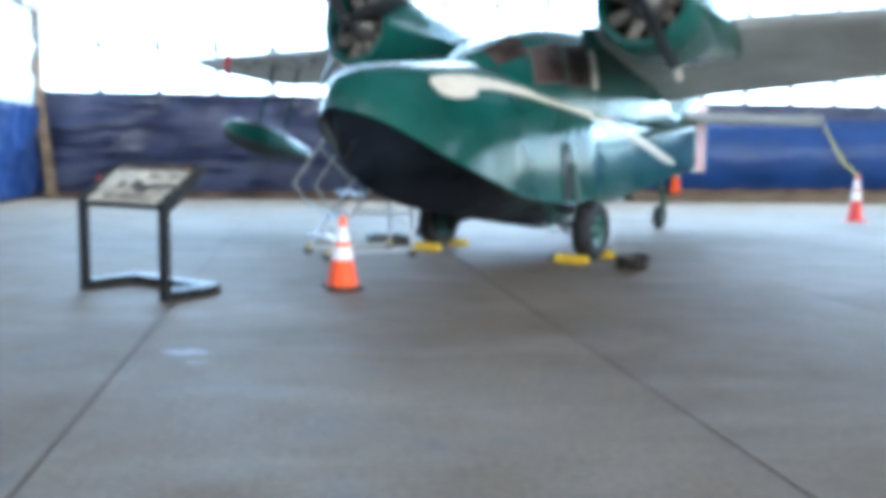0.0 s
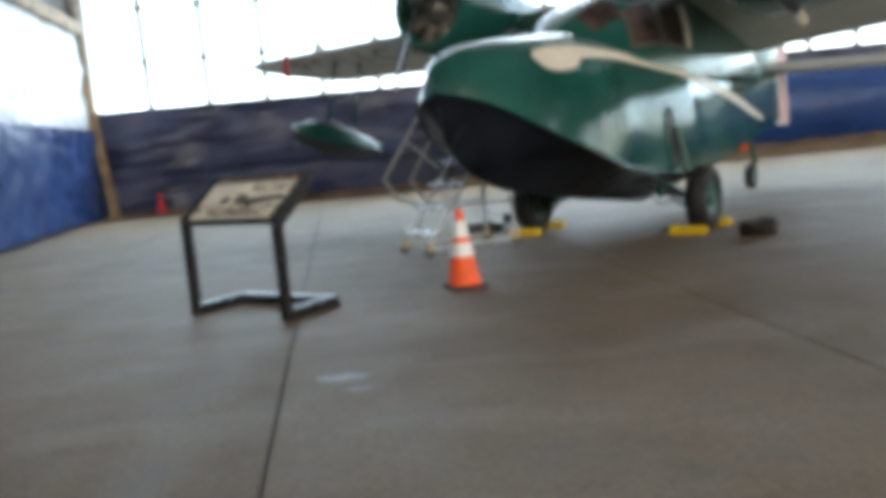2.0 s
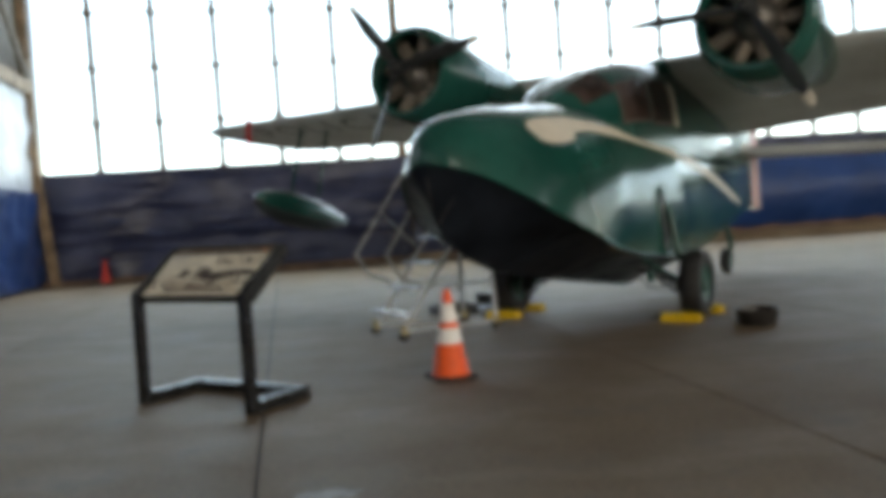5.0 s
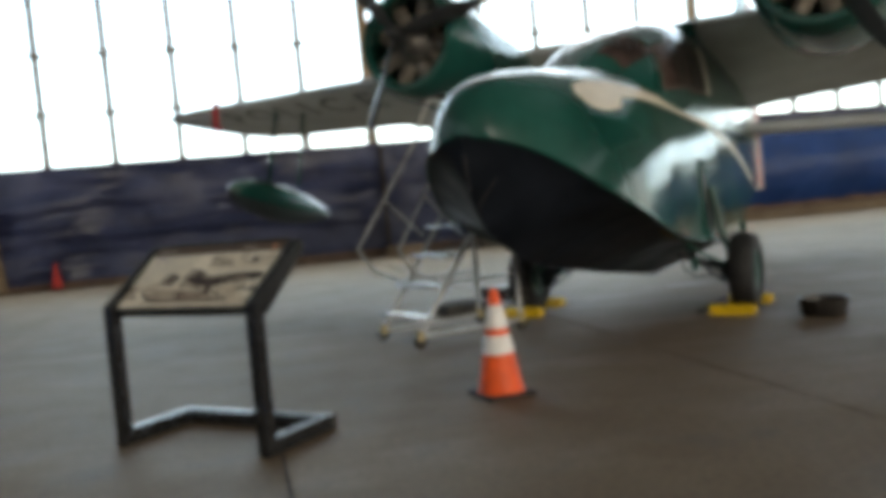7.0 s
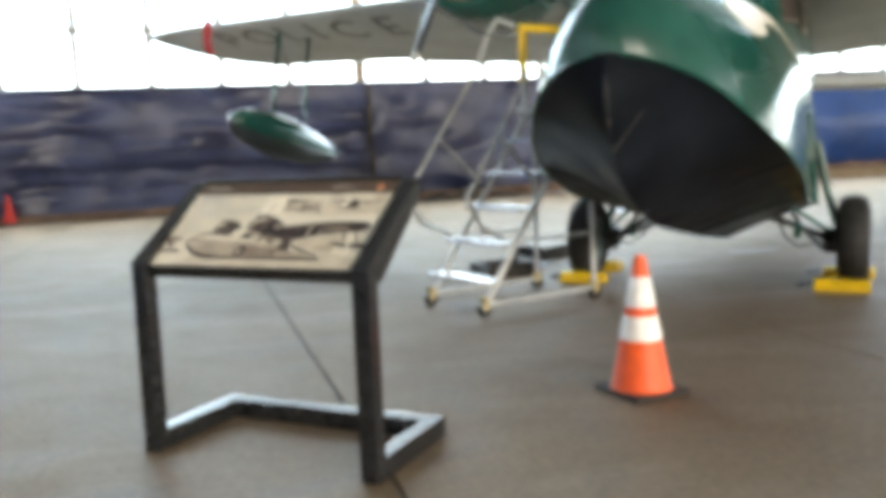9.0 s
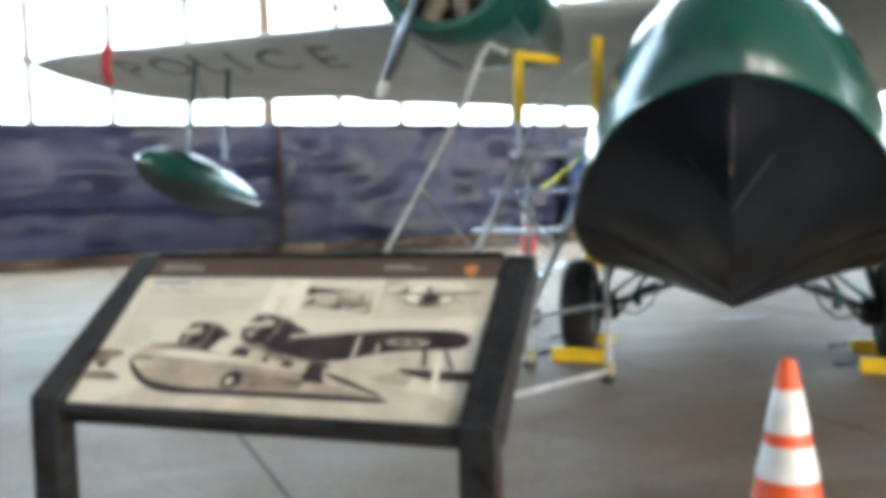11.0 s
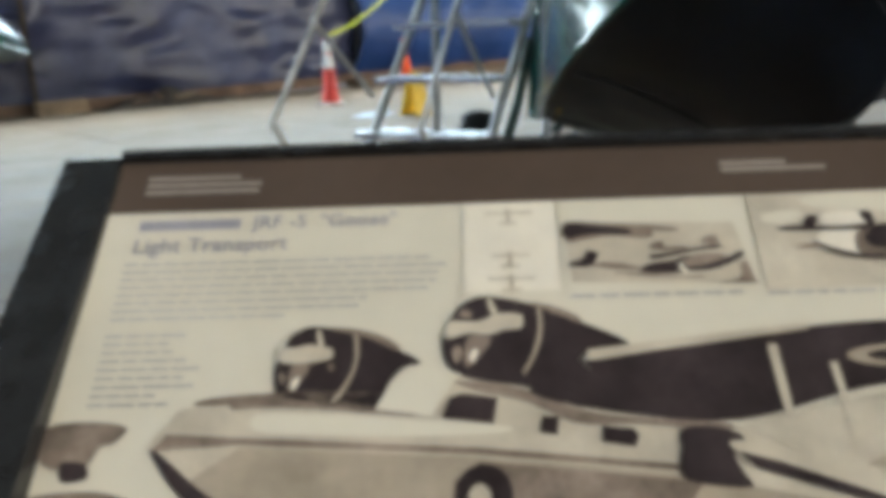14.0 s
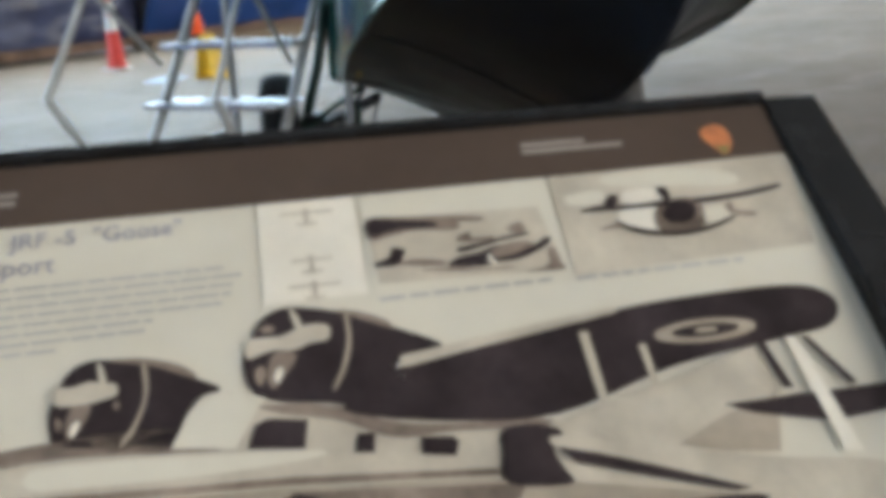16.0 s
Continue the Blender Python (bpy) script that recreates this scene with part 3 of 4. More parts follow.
def wing_sheet(l0, l1, lo, hi, nu=30, nv=16):
    """Airfoil strip: lo to hi runs from the trailing edge under (0) round the nose (0.5) to the trailing edge above (1)."""
    def fn(u, v):
        l = l0 + (l1 - l0) * u
        c, th, lead = wing_section(l)
        w = lo + (hi - lo) * v
        s = 1 - abs(2 * w - 1)
        x = (1 - s) ** 1.6
        y = 2.6 * (0.2969 * math.sqrt(max(x, 0)) - 0.126 * x - 0.3516 * x**2 + 0.2843 * x**3 - 0.1015 * x**4) * th * 1.9
        z = y * (1.0 if w > 0.5 else -0.68)
        return (lead - c * x, l, LE_Z - c * x * TILT + z + abs(l) * 0.002 + wing_twist(l, x))
    return grid(nu, nv, fn)


for s in (1, -1):
    part("wing", wing_sheet(s * 0.45, s * 8.03, 0, 1, 76, 28), M_SILVER, plane, "long grey wing with worn paint", True)
part("centre_wing", wing_sheet(-0.5, 0.5, 0, 1, 6, 28), M_GREEN, plane, "", True)
part("red_streamer", grid(3, 14, lambda u, v: (-1.335 + 0.05 * min(1, v * 4) - 0.02 * math.sin(7 * v), -6.60 + 0.13 * u + 0.05 * v, 2.985 - 0.46 * v)), M_RED, plane, "faded red cloth streamer hung over the leading edge", True)

# engines, cowls and propellers
for s in (1, -1):
    eng = Matrix.Translation((0.62, s * 1.90, 2.86)) @ pose(0, 0, 0, 0, -7, 0)
    axis = eng @ pose(0, 0, 0, 0, 90, 0)
    cowl = part("engine_cowl", lathe([(0.44, 0.16), (0.47, 0.22), (0.52, 0.21), (0.565, 0.10), (0.575, -0.1), (0.575, -0.6), (0.56, -0.75), (0.53, -0.75), (0.52, -0.1), (0.46, 0.10), (0.44, 0.16)], 40, None, axis), M_GREEN, plane, "round dark green engine cowling, open in front", True)
    part("firewall", lathe([(0, -0.45), (0.52, -0.45), (0.52, -0.5), (0, -0.5)], 30, None, axis), M_PROP, cowl)
    part("crankcase", lathe([(0, 0.30), (0.06, 0.30), (0.08, 0.16), (0.16, 0.10), (0.21, 0.0), (0.22, -0.25), (0, -0.3)], 24, None, axis), M_ENGINE, cowl, "grey engine nose casing", True)
    for k in range(9):
        a = 2 * math.pi * k / 9 + 0.2
        prof = [(0.0, 0.20)]
        for r in range(8):
            prof += [(0.085, 0.215 + 0.033 * r), (0.085, 0.225 + 0.033 * r), (0.066, 0.230 + 0.033 * r), (0.066, 0.243 + 0.033 * r)]
        prof.append((0.0, 0.475))
        bm = lathe(prof, 12, None, axis @ Matrix.Translation((0, 0, -0.08)) @ pose(0, 0, 0, 0, 0, math.degrees(a)) @ pose(0, 0, 0, 0, 90, 0))
        part("cylinder", bm, M_CYL, cowl)
    prop = part("propeller", lathe([(0, 0.52), (0.05, 0.50), (0.085, 0.42), (0.085, 0.30), (0, 0.28)], 20, None, axis), M_PROP, plane, "black three-bladed propeller", True)
    for k in range(3):
        a0 = radians((99.6 if s < 0 else 150) + 120 * k)

        def blade(u, v, lo=0.06, hi=1.25):
            r = lo + (hi - lo) * u
            w = 0.032 + 0.058 * math.sin(math.pi * min(1, u * 0.95 + 0.04)) ** 0.7
            tw = radians(62 - 40 * u)
            q = 2 * math.pi * v
            cx, cy = math.cos(q) * w, math.sin(q) * (0.028 - 0.020 * u)
            t, z = cx * math.cos(tw) - cy * math.sin(tw), cx * math.sin(tw) + cy * math.cos(tw)
            return axis @ Vector((math.cos(a0) * r - math.sin(a0) * t, math.sin(a0) * r + math.cos(a0) * t, 0.38 + z))
        b = part("blade", grid(16, 12, lambda u, v: blade(u, v, 0.06, 0.97)), M_PROP, prop, "", True)
        part("blade_tip", grid(4, 12, lambda u, v: blade(0.88 + 0.12 * u, v, 0.06, 1.08)), M_CREAM, b, "pale painted blade tip", True)
    # nacelle fairing back over the wing
    def fair(u, v):
        q = 2 * math.pi * v
        r = 0.50 * (1 - u) ** 0.55 + 0.05
        c = Vector((0.0 - 3.1 * u, s * 1.90, 2.80 - 0.10 * u))
        return c + Vector((0, math.cos(q) * r, math.sin(q) * r * (1 - 0.25 * u)))
    part("nacelle", grid(20, 28, fair), M_GREEN, plane, "green engine nacelle tapering over the wing", True)

# wing floats
for s in (1, -1):
    def pod(u, v):
        q = 2 * math.pi * v
        r = max(0.004, 0.235 * (math.sin(math.pi * min(1, u ** 0.75)) ** 0.62))
        z = math.sin(q) * r
        return Vector((0.25 - 2.05 * u, s * 4.96 + math.cos(q) * r * 0.85, 1.60 - 0.42 * u + (z if z > 0 else z * 1.15)))
    fl = part("wing_float", grid(28, 12, lambda u, v: pod(u, -0.06 + 0.62 * v)), M_GREEN, plane, "dark green wing-tip float, shade painted on its underside", True)
    # underside in its own dark colour, standing in for shade
    part("float_bottom", grid(28, 10, lambda u, v: pod(u, 0.56 + 0.38 * v)), M_FLOATSHADE, fl, "lower half of the float, coloured darker as its shaded side", True)
    part("float_chine", tube([pod(k / 28, -0.06 if s < 0 else 0.56) for k in range(1, 28)], 0.010, 6), M_GREEN, fl, "", True)
    for x in (-0.50, -1.12):
        part("float_strut", tube([(x, s * 4.96, 1.62), (x - 0.75, s * 5.35, 2.68)], 0.022, 8), M_GREEN, fl)
    part("brace_wire", tube([(-1.22, s * 5.33, 2.62), (-1.12, s * 4.96, 1.62)], 0.006, 6), M_WORN, fl)

# tail
def fin(u, v):
    z = 1.95 + 2.35 * u
    c = 2.0 - 0.9 * u
    x = -5.6 - 0.85 * u - c * abs(1 - 2 * v)
    return (x, 0.075 * math.sin(math.pi * min(1, (1 - abs(1 - 2 * v)) * 0.999)) * (1 if v > 0.5 else -1) * (1.1 - 0.6 * u), z)


part("tail_fin", grid(14, 20, fin), M_GREEN, plane, "green upright tail fin", True)
part("rudder", box(-7.80, -7.18, -0.05, 0.05, 0.98, 4.2, 0.02), M_WHITE, plane, "white rudder with red bands")
for i in range(2):
    part("rudder_stripe", box(-7.42 - 0.24 * i, -7.30 - 0.24 * i, -0.054, 0.054, 1.0, 4.18, 0.002), M_RED, plane, "upright red rudder band")
for s in (1, -1):
    def stab(u, v):
        l = 0.05 + 2.35 * u
        c = (1.45 - 0.40 * u) * (1 if u < 0.85 else math.sqrt(max(0.03, 1 - ((u - 0.85) / 0.152) ** 2)))
        q = abs(1 - 2 * v)
        return (-6.35 - 0.25 * u - c * q, s * l, 2.02 - 0.08 * u - 0.09 * q + 0.07 * math.sqrt(max(0, 1 - q)) * (1 if v > 0.5 else -1))
    part("tailplane", grid(18, 20, stab), M_SILVER, plane, "grey tailplane", True)
part("tail_cap", grid(12, 16, lambda u, v: (-6.4 - 0.9 * u, math.cos(2 * math.pi * v) * 0.16 * math.sin(math.pi * (0.15 + 0.8 * u)), 2.06 + math.sin(2 * math.pi * v) * 0.14 * math.sin(math.pi * (0.15 + 0.8 * u)))), M_WHITE, plane, "white fairing at the tailplane root", True)

# seams across the bottom, a pale streak on the stem
def bottom_point(x, u, side):
    zk, zc, hb, zt = hull_at(x)
    return (x, side * hb * u, zk + (zc - zk) * flare(u) - 0.003)


for s in (1, -1):
    part("bottom_seam", tube([bottom_point(3.30 - 0.02 * k / 8, k / 8 * 0.46, s) for k in range(9)], 0.003 if s > 0 else 0.002, 5), M_STEM if s > 0 else M_WORN, plane, "thin plate seam across the bottom")
    part("bottom_seam", tube([bottom_point(2.30 - 0.10 * k / 8, k / 8 * 0.95, s) for k in range(9)], 0.005, 5), M_BLACK, plane)
    part("bottom_seam", tube([bottom_point(1.20, k / 8 * 0.95, s) for k in range(9)], 0.005, 5), M_BLACK, plane)
part("stem_streak", grid(8, 6, lambda u, v: Vector(bottom_point(3.425 - 0.05 * u, abs(v - 0.5) * 0.22 * (1 - 0.8 * u), 1 if v > 0.5 else -1)) + Vector((0.006, 0, -0.002))), M_STEM, plane, "pale worn streak on the stem", True)
for s in (1, -1):
    part("brake_hose", tube([(0.05, s * 0.92, 0.42), (0.22, s * 0.82, 0.36), (0.30, s * 0.66, 0.34), (0.26, s * 0.56, 0.42), (0.18, s * 0.52, 0.53)], 0.009, 6), M_RUBBER, plane, "black brake hose", True)
# a worn yellow mark on the bottom near the step
for s in (1, -1):
    part("yellow_mark", grid(12, 2, lambda u, v: bottom_point(1.6 - 1.0 * u, 0.90 + 0.028 * v + 0.012 * noise.noise((u * 9, v, s)), s)), M_KEELMARK, plane, "worn yellow paint mark", True)
# undercarriage
def wheel(name, x, y, r, w, parent_label):
    wh = part(name, lathe([(r * 0.55, -w * 0.42), (r * 0.72, -w * 0.5), (r * 0.92, -w * 0.42), (r, -w * 0.2), (r, w * 0.2), (r * 0.92, w * 0.42), (r * 0.72, w * 0.5), (r * 0.55, w * 0.42), (r * 0.55, -w * 0.42)], 36, None, Matrix.Translation((x, y, r)) @ pose(0, 0, 0, 90, 0, 0)), M_RUBBER, plane, parent_label, True)
    part("rim", lathe([(0, -w * 0.40), (r * 0.18, -w * 0.42), (r * 0.30, -w * 0.28), (r * 0.57, -w * 0.40), (r * 0.57, w * 0.40), (r * 0.30, w * 0.28), (r * 0.18, w * 0.42), (0, w * 0.40)], 28, None, Matrix.Translation((x, y, r)) @ pose(0, 0, 0, 90, 0, 0)), M_HUB, wh, "dark green wheel hub", True)
    return wh


for s in (1, -1):
    wheel("main_wheel", 0, s * (1.06 if s > 0 else 1.12), 0.36, 0.24, "black main tyre standing between chocks")
    part("gear_leg", tube([(0.0, s * 0.98, 0.36), (-0.02, s * 0.86, 0.75), (-0.05, s * 0.78, 1.15)], 0.034, 10), M_HUB, plane, "green retractable gear strut", True)
    part("gear_brace", tube([(0.02, s * 0.95, 0.34), (0.30, s * 0.52, 0.56)], 0.025, 8), M_PROP, plane, "", True)
    part("gear_brace", tube([(-0.10, s * 0.95, 0.34), (-0.35, s * 0.45, 0.50)], 0.025, 8), M_PROP, plane, "", True)
    part("gear_brace", tube([(0.12, s * 0.95, 0.40), (0.42, s * 0.62, 0.66)], 0.016, 8), M_HUB, plane, "", True)
    part("gear_link", tube([(0.10, s * 0.84, 0.30), (0.24, s * 0.70, 0.47), (0.20, s * 0.60, 0.62)], 0.018, 8), M_PROP, plane, "", True)
    part("gear_lug", box(0.20, 0.30, s * 0.66 - 0.03, s * 0.66 + 0.03, 0.40, 0.52, 0.012), M_HUB, plane)
    part("axle_fork", box(-0.07, 0.07, s * 0.90 - 0.06, s * 0.90 + 0.06, 0.26, 0.46, 0.02), M_PROP, plane)
    # recess of the retracted wheel: its shade as a flat dark disc, with a raised rim
    rec = part("wheel_well_shade", grid(18, 4, lambda u, v: (lambda p: (p.x, s * p.y, p.z))(hull_side(0.06 + math.cos(2 * math.pi * u) * 0.13 * v, 1.02 + math.sin(2 * math.pi * u) * 0.36 * v, 0.006))), M_PROP, plane, "flat dark patch for the shaded slot that the main wheel folds into")
    part("well_rim", tube([(lambda p: (p.x, s * p.y, p.z))(hull_side(0.06 + math.cos(2 * math.pi * k / 24) * 0.145, 1.02 + math.sin(2 * math.pi * k / 24) * 0.375, 0.008)) for k in range(25)], 0.014, 6), M_GREEN, rec)
wheel("tail_wheel", -5.4, 0, 0.20, 0.15, "small black tail wheel")
part("tail_wheel_leg", tube([(-5.4, 0.0, 0.20), (-5.3, 0.11, 0.45), (-5.2, 0.05, 0.85)], 0.05, 8), M_HUB, plane)
# lettering under the starboard wing
def wing_under(l, x):
    """A point just below the lower skin: l along the span, x along the chord from 0 to 1."""
    c, th, lead = wing_section(l)
    y = 2.6 * (0.2969 * math.sqrt(max(x, 0)) - 0.126 * x - 0.3516 * x**2 + 0.2843 * x**3 - 0.1015 * x**4) * th * 1.9
    return Vector((lead - c * x, l, LE_Z - c * x * TILT - 0.68 * y + abs(l) * 0.002 + wing_twist(l, x) - 0.006))


for ch, l in zip("POLICE", (-6.50, -6.00, -5.53, -5.15, -4.68, -4.08)):
    bm = lettering(ch, 0.95, 0.0, "CENTER", 0.014)
    bmesh.ops.triangulate(bm, faces=bm.faces)
    bmesh.ops.subdivide_edges(bm, edges=bm.edges, cuts=2, use_grid_fill=True)
    for v in bm.verts:
        v.co = wing_under(l + v.co.x * 0.66, 0.30 - v.co.y * 0.36)
    part("wing_letter", bm, M_LETTER, plane)

# ---- information panel on its stand ----
stand = thing("information_panel", pose(-2.615, 8.104, 0, 0, 0, -37.9), "low sloping museum panel on a black steel stand", "sign")
OUT, TB = 0.56, 0.074
SL = radians(39.5)
for s in (1, -1):
    x0, x1 = sorted((s * OUT, s * (OUT - TB)))
    part("leg", box(x0, x1, -0.005, 0.062, 0.0, 0.80, 0.006), M_FRAME, stand)
    part("foot", box(x0, x1, 0.062, 0.585, 0.0, 0.088, 0.006), M_FRAME, stand)
    bm = bmesh.new()
    side = [(-0.005, 0.80), (0.085, 0.735), (0.45, 1.04), (0.432, 1.092), (0.415, 1.105), (0.0, 0.803)]
    a = [bm.verts.new((x0, y, z)) for y, z in side]
    b = [bm.verts.new((x1, y, z)) for y, z in side]
    bm.faces.new(a)
    bm.faces.new(b)
    for i in range(len(side)):
        bm.faces.new((a[i], a[(i + 1) % len(side)], b[(i + 1) % len(side)], b[i]))
    bmesh.ops.bevel(bm, geom=bm.edges[:], offset=0.005, segments=1, affect="EDGES")
    part("side_arm", bm, M_FRAME, stand)
part("cross_bar", box(-OUT + TB, OUT - TB, 0.50, 0.585, 0.0, 0.085, 0.006), M_FRAME, stand)
# the panel lies in its own plane: u to the right, v up the slope
PAN = Matrix.Translation((0, 0.03, 0.785)) @ pose(0, 0, 0, math.degrees(SL), 0, 0)
PW, PH = 0.486, 0.487
part("front_lip", box(-OUT + TB, OUT - TB, -0.028, -0.004, -0.04, 0.014, 0.004), M_FRAME, stand, "", False, PAN)
part("rear_lip", box(-OUT + TB, OUT - TB, PH + 0.001, PH + 0.012, -0.04, 0.014, 0.004), M_FRAME, stand, "", False, PAN)
board = part("panel_board", box(-PW, PW, 0, PH, -0.02, 0.0), M_PAPER, stand, "cream printed panel face", False, PAN)

# ---- what is printed on the panel, in millimetres on its face ----
SOFT = {"photo_dark", "photo_shade", "photo_cloud", "picture_prop_blade", "picture_nacelle_shade", "picture_hull_light", "picture_cowl", "picture_cowl_glint", "picture_cowl_ring", "picture_wing", "picture_float", "photo_plane", "picture_small_plane", "picture_fuselage", "emblem", "picture_hull_shade", "picture_deck"}

def smooth_loop(pts, n=5):
    """A closed curve through the points."""
    out = []
    for i in range(len(pts)):
        p0, p1, p2, p3 = [pts[(i + k) % len(pts)] for k in (-1, 0, 1, 2)]
        for j in range(n):
            t = j / n
            out.append(tuple(0.5 * (2 * b + (c - a) * t + (2 * a - 5 * b + 4 * c - d) * t * t + (3 * b - a - 3 * c + d) * t**3) for a, b, c, d in zip(p0, p1, p2, p3)))
    return out


def ink(name, pts, material, layer=1, label=""):
    if name in SOFT:
        pts = smooth_loop(pts)
    return part(name, plate([(u / 1000, v / 1000) for u, v in pts], 0.0007 * layer), material, board, label)


def ellipse(u, v, a, b, n=24, lean=0.0):
    return [(u + a * math.cos(2 * math.pi * k / n) + lean * b * math.sin(2 * math.pi * k / n), v + b * math.sin(2 * math.pi * k / n)) for k in range(n)]


def bar(u0, v0, u1, v1):
    return [(u0, v0), (u1, v0), (u1, v1), (u0, v1)]


ink("header_band", bar(-486, 413, 486, 487), M_BAND, 1, "dark brown header band")
for u0, u1, v in ((-450, -345, 462), (-450, -320, 452), (-450, -322, 442)):
    ink("header_writing", bar(u0, v - 3, u1, v + 3), M_BANDTEXT, 2, "row of small pale writing")
for u0, u1, v in ((190, 262, 458), (190, 303, 449)):
    ink("header_writing", bar(u0, v - 3, u1, v + 3), M_BANDTEXT, 2, "row of small pale writing")
ink("emblem", [(396, 452), (404, 461), (418, 464), (428, 456), (430, 440), (424, 428), (414, 421), (402, 437)], M_EMBLEM, 2, "orange arrowhead emblem")
ink("emblem_foot", [(408, 432), (424, 432), (415, 420)], M_EMBLEMG, 3, "green lower tip of the emblem")
# heading
ink("maker_name_bar", bar(-447, 388, -336, 401), M_BLUEINK, 2, "slate-blue bar in place of a maker's name")
for txt, u, v, size in (('JRF -5  "Goose"', -0.322, 0.387, 0.0245), ("Light Transport", -0.449, 0.358, 0.0265)):
    o = part("heading", lettering(txt, size, 0.0003), M_BLUEINK, board, "slate-blue serif-like heading")
    o.matrix_basis = Matrix.Translation((u, v, 0.0018))
rng = random.Random(4)
for i in range(8):
    v = 343 - i * 9.6
    u1 = -118 + rng.uniform(-14, 8) if i < 5 else (-190 + rng.uniform(-6, 6) if i < 7 else -275)
    u = -453
    while u < u1 - 8:
        w = min(rng.uniform(13, 34), u1 - u)
        ink("text_word", bar(u, v - 1.5, u + w, v + 1.5), M_GREYINK, 2)
        u += w + 2.6
for i in range(9):
    v = 256 - i * 9.4
    u, u1 = -453, (-372, -385, -376, -360, -352, -366, -350, -390, -372)[i]
    while u < u1 - 6:
        w = min(rng.uniform(11, 30), u1 - u)
        ink("text_word", bar(u, v - 1.5, u + w, v + 1.5), M_GREYINK, 2)
        u += w + 2.6
for u0, u1, v in ((12, 182, 289), (206, 384, 287)):
    u = u0
    while u < u1 - 6:
        w = min(rng.uniform(10, 26), u1 - u)
        ink("caption_word", bar(u, v - 1.8, u + w, v + 1.8), M_GREYINK, 2)
        u += w + 4
# three-view drawing card
ink("drawing_card", bar(-94, 297, 3, 412), M_CARD, 2, "white card with three faint line drawings")
for v, w in ((397, 26), (341, 20), (312, 24)):
    ink("drawing_line", bar(-46 - w, v - 1.5, -46 + w, v + 1.5), M_PALEINK, 3)
    ink("drawing_line", bar(-49, v - 16, -44, v + 5), M_PALEINK, 3)
    ink("drawing_line", bar(-56, v - 15, -37, v - 12), M_PALEINK, 3)
# beach photograph
ink("photo_card", bar(7, 296, 204, 412), M_PAPER, 2, "white card behind a small photograph")
ink("photograph", [(13, 382), (188, 376), (198, 298), (15, 305)], M_PALEINK, 3, "small sepia photograph of a seaplane")
ink("photo_shade", [(13, 381), (53, 379), (93, 375), (102, 367), (103, 359), (84, 358), (62, 362), (33, 358), (13, 355)], M_MIDINK, 4)
ink("photo_dark", [(14, 378), (41, 376), (75, 370), (79, 363), (39, 364), (14, 359)], M_INK, 5)
ink("photo_shade", [(93, 375), (127, 369), (126, 365), (97, 368)], M_MIDINK, 5)
ink("photo_dark", [(14, 328), (29, 334), (32, 343), (44, 340), (41, 331), (33, 323), (14, 324)], M_INK, 5)
ink("photo_shade", [(33, 326), (56, 328), (83, 322), (82, 318), (55, 320)], M_MIDINK, 4)
ink("photo_plane", [(85, 316), (96, 325), (118, 328), (134, 333), (153, 329), (173, 330), (188, 337), (191, 332), (175, 322), (155, 315), (132, 314), (115, 312)], M_INK, 5, "dark seaplane hull in the photograph")
ink("photo_plane", [(130, 328), (149, 335), (168, 334), (170, 328), (145, 320), (131, 320)], M_MIDINK, 6)
ink("photo_dark", [(96, 335), (115, 338), (151, 344), (169, 346), (168, 342), (138, 338), (101, 330)], M_INK, 5)
ink("photo_shade", [(96, 344), (103, 351), (112, 352), (112, 346), (122, 345), (133, 345), (133, 341), (109, 341)], M_MIDINK, 5)
ink("photo_dark", [(150, 350), (155, 356), (166, 358), (169, 350), (162, 346)], M_MIDINK, 5)
ink("photo_light", [(125, 326), (129, 317), (133, 311), (128, 311), (123, 317)], M_CARD, 7)
ink("photo_shade", [(185, 321), (193, 325), (196, 304), (196, 298), (158, 300), (182, 305)], M_MIDINK, 4)
ink("photo_shade", [(56, 315), (87, 315), (120, 309), (143, 309), (142, 306), (86, 310)], M_MIDINK, 4)
# aircraft photograph, in the air
ink("photograph", [(208, 412), (484, 415), (468, 296), (206, 290)], M_PALEINK, 2, "pale grey photograph of a flying boat in the air")
ink("photo_cloud", [(264, 404), (304, 410), (368, 406), (415, 391), (404, 379), (347, 385), (279, 392)], M_PAPER, 3)
ink("photo_cloud", [(221, 385), (259, 388), (258, 372), (224, 373)], M_PAPER, 3)
ink("photo_plane", [(230, 364), (253, 367), (296, 365), (326, 367), (366, 366), (413, 368), (455, 373), (455, 368), (410, 361), (357, 359), (301, 360), (251, 361)], M_INK, 5, "dark wing seen head-on")
ink("photo_plane", [(269, 348), (278, 361), (308, 363), (319, 357), (310, 332), (287, 335)], M_CARD, 4)
ink("photo_plane", [(309, 354), (328, 365), (350, 368), (361, 360), (362, 343), (355, 330), (327, 326), (307, 331)], M_MIDINK, 5)
ink("photo_plane", [(316, 350), (333, 362), (352, 361), (353, 347), (341, 337), (322, 338)], M_INK, 6)
ink("photo_plane", [(263, 350), (269, 345), (287, 335), (321, 327), (359, 329), (388, 337), (390, 334), (357, 324), (319, 322), (279, 332)], M_INK, 6)
ink("photo_plane", [(361, 351), (387, 353), (389, 340), (364, 333)], M_PAPER, 5)
ink("photo_plane", [(277, 373), (282, 381), (302, 385), (324, 381), (330, 371), (309, 366), (284, 366)], M_CARD, 6)
ink("photo_plane", [(258, 368), (266, 379), (274, 379), (273, 370), (263, 363)], M_INK, 6)
ink("photo_plane", [(319, 381), (329, 383), (332, 372), (327, 364), (322, 370)], M_INK, 7)
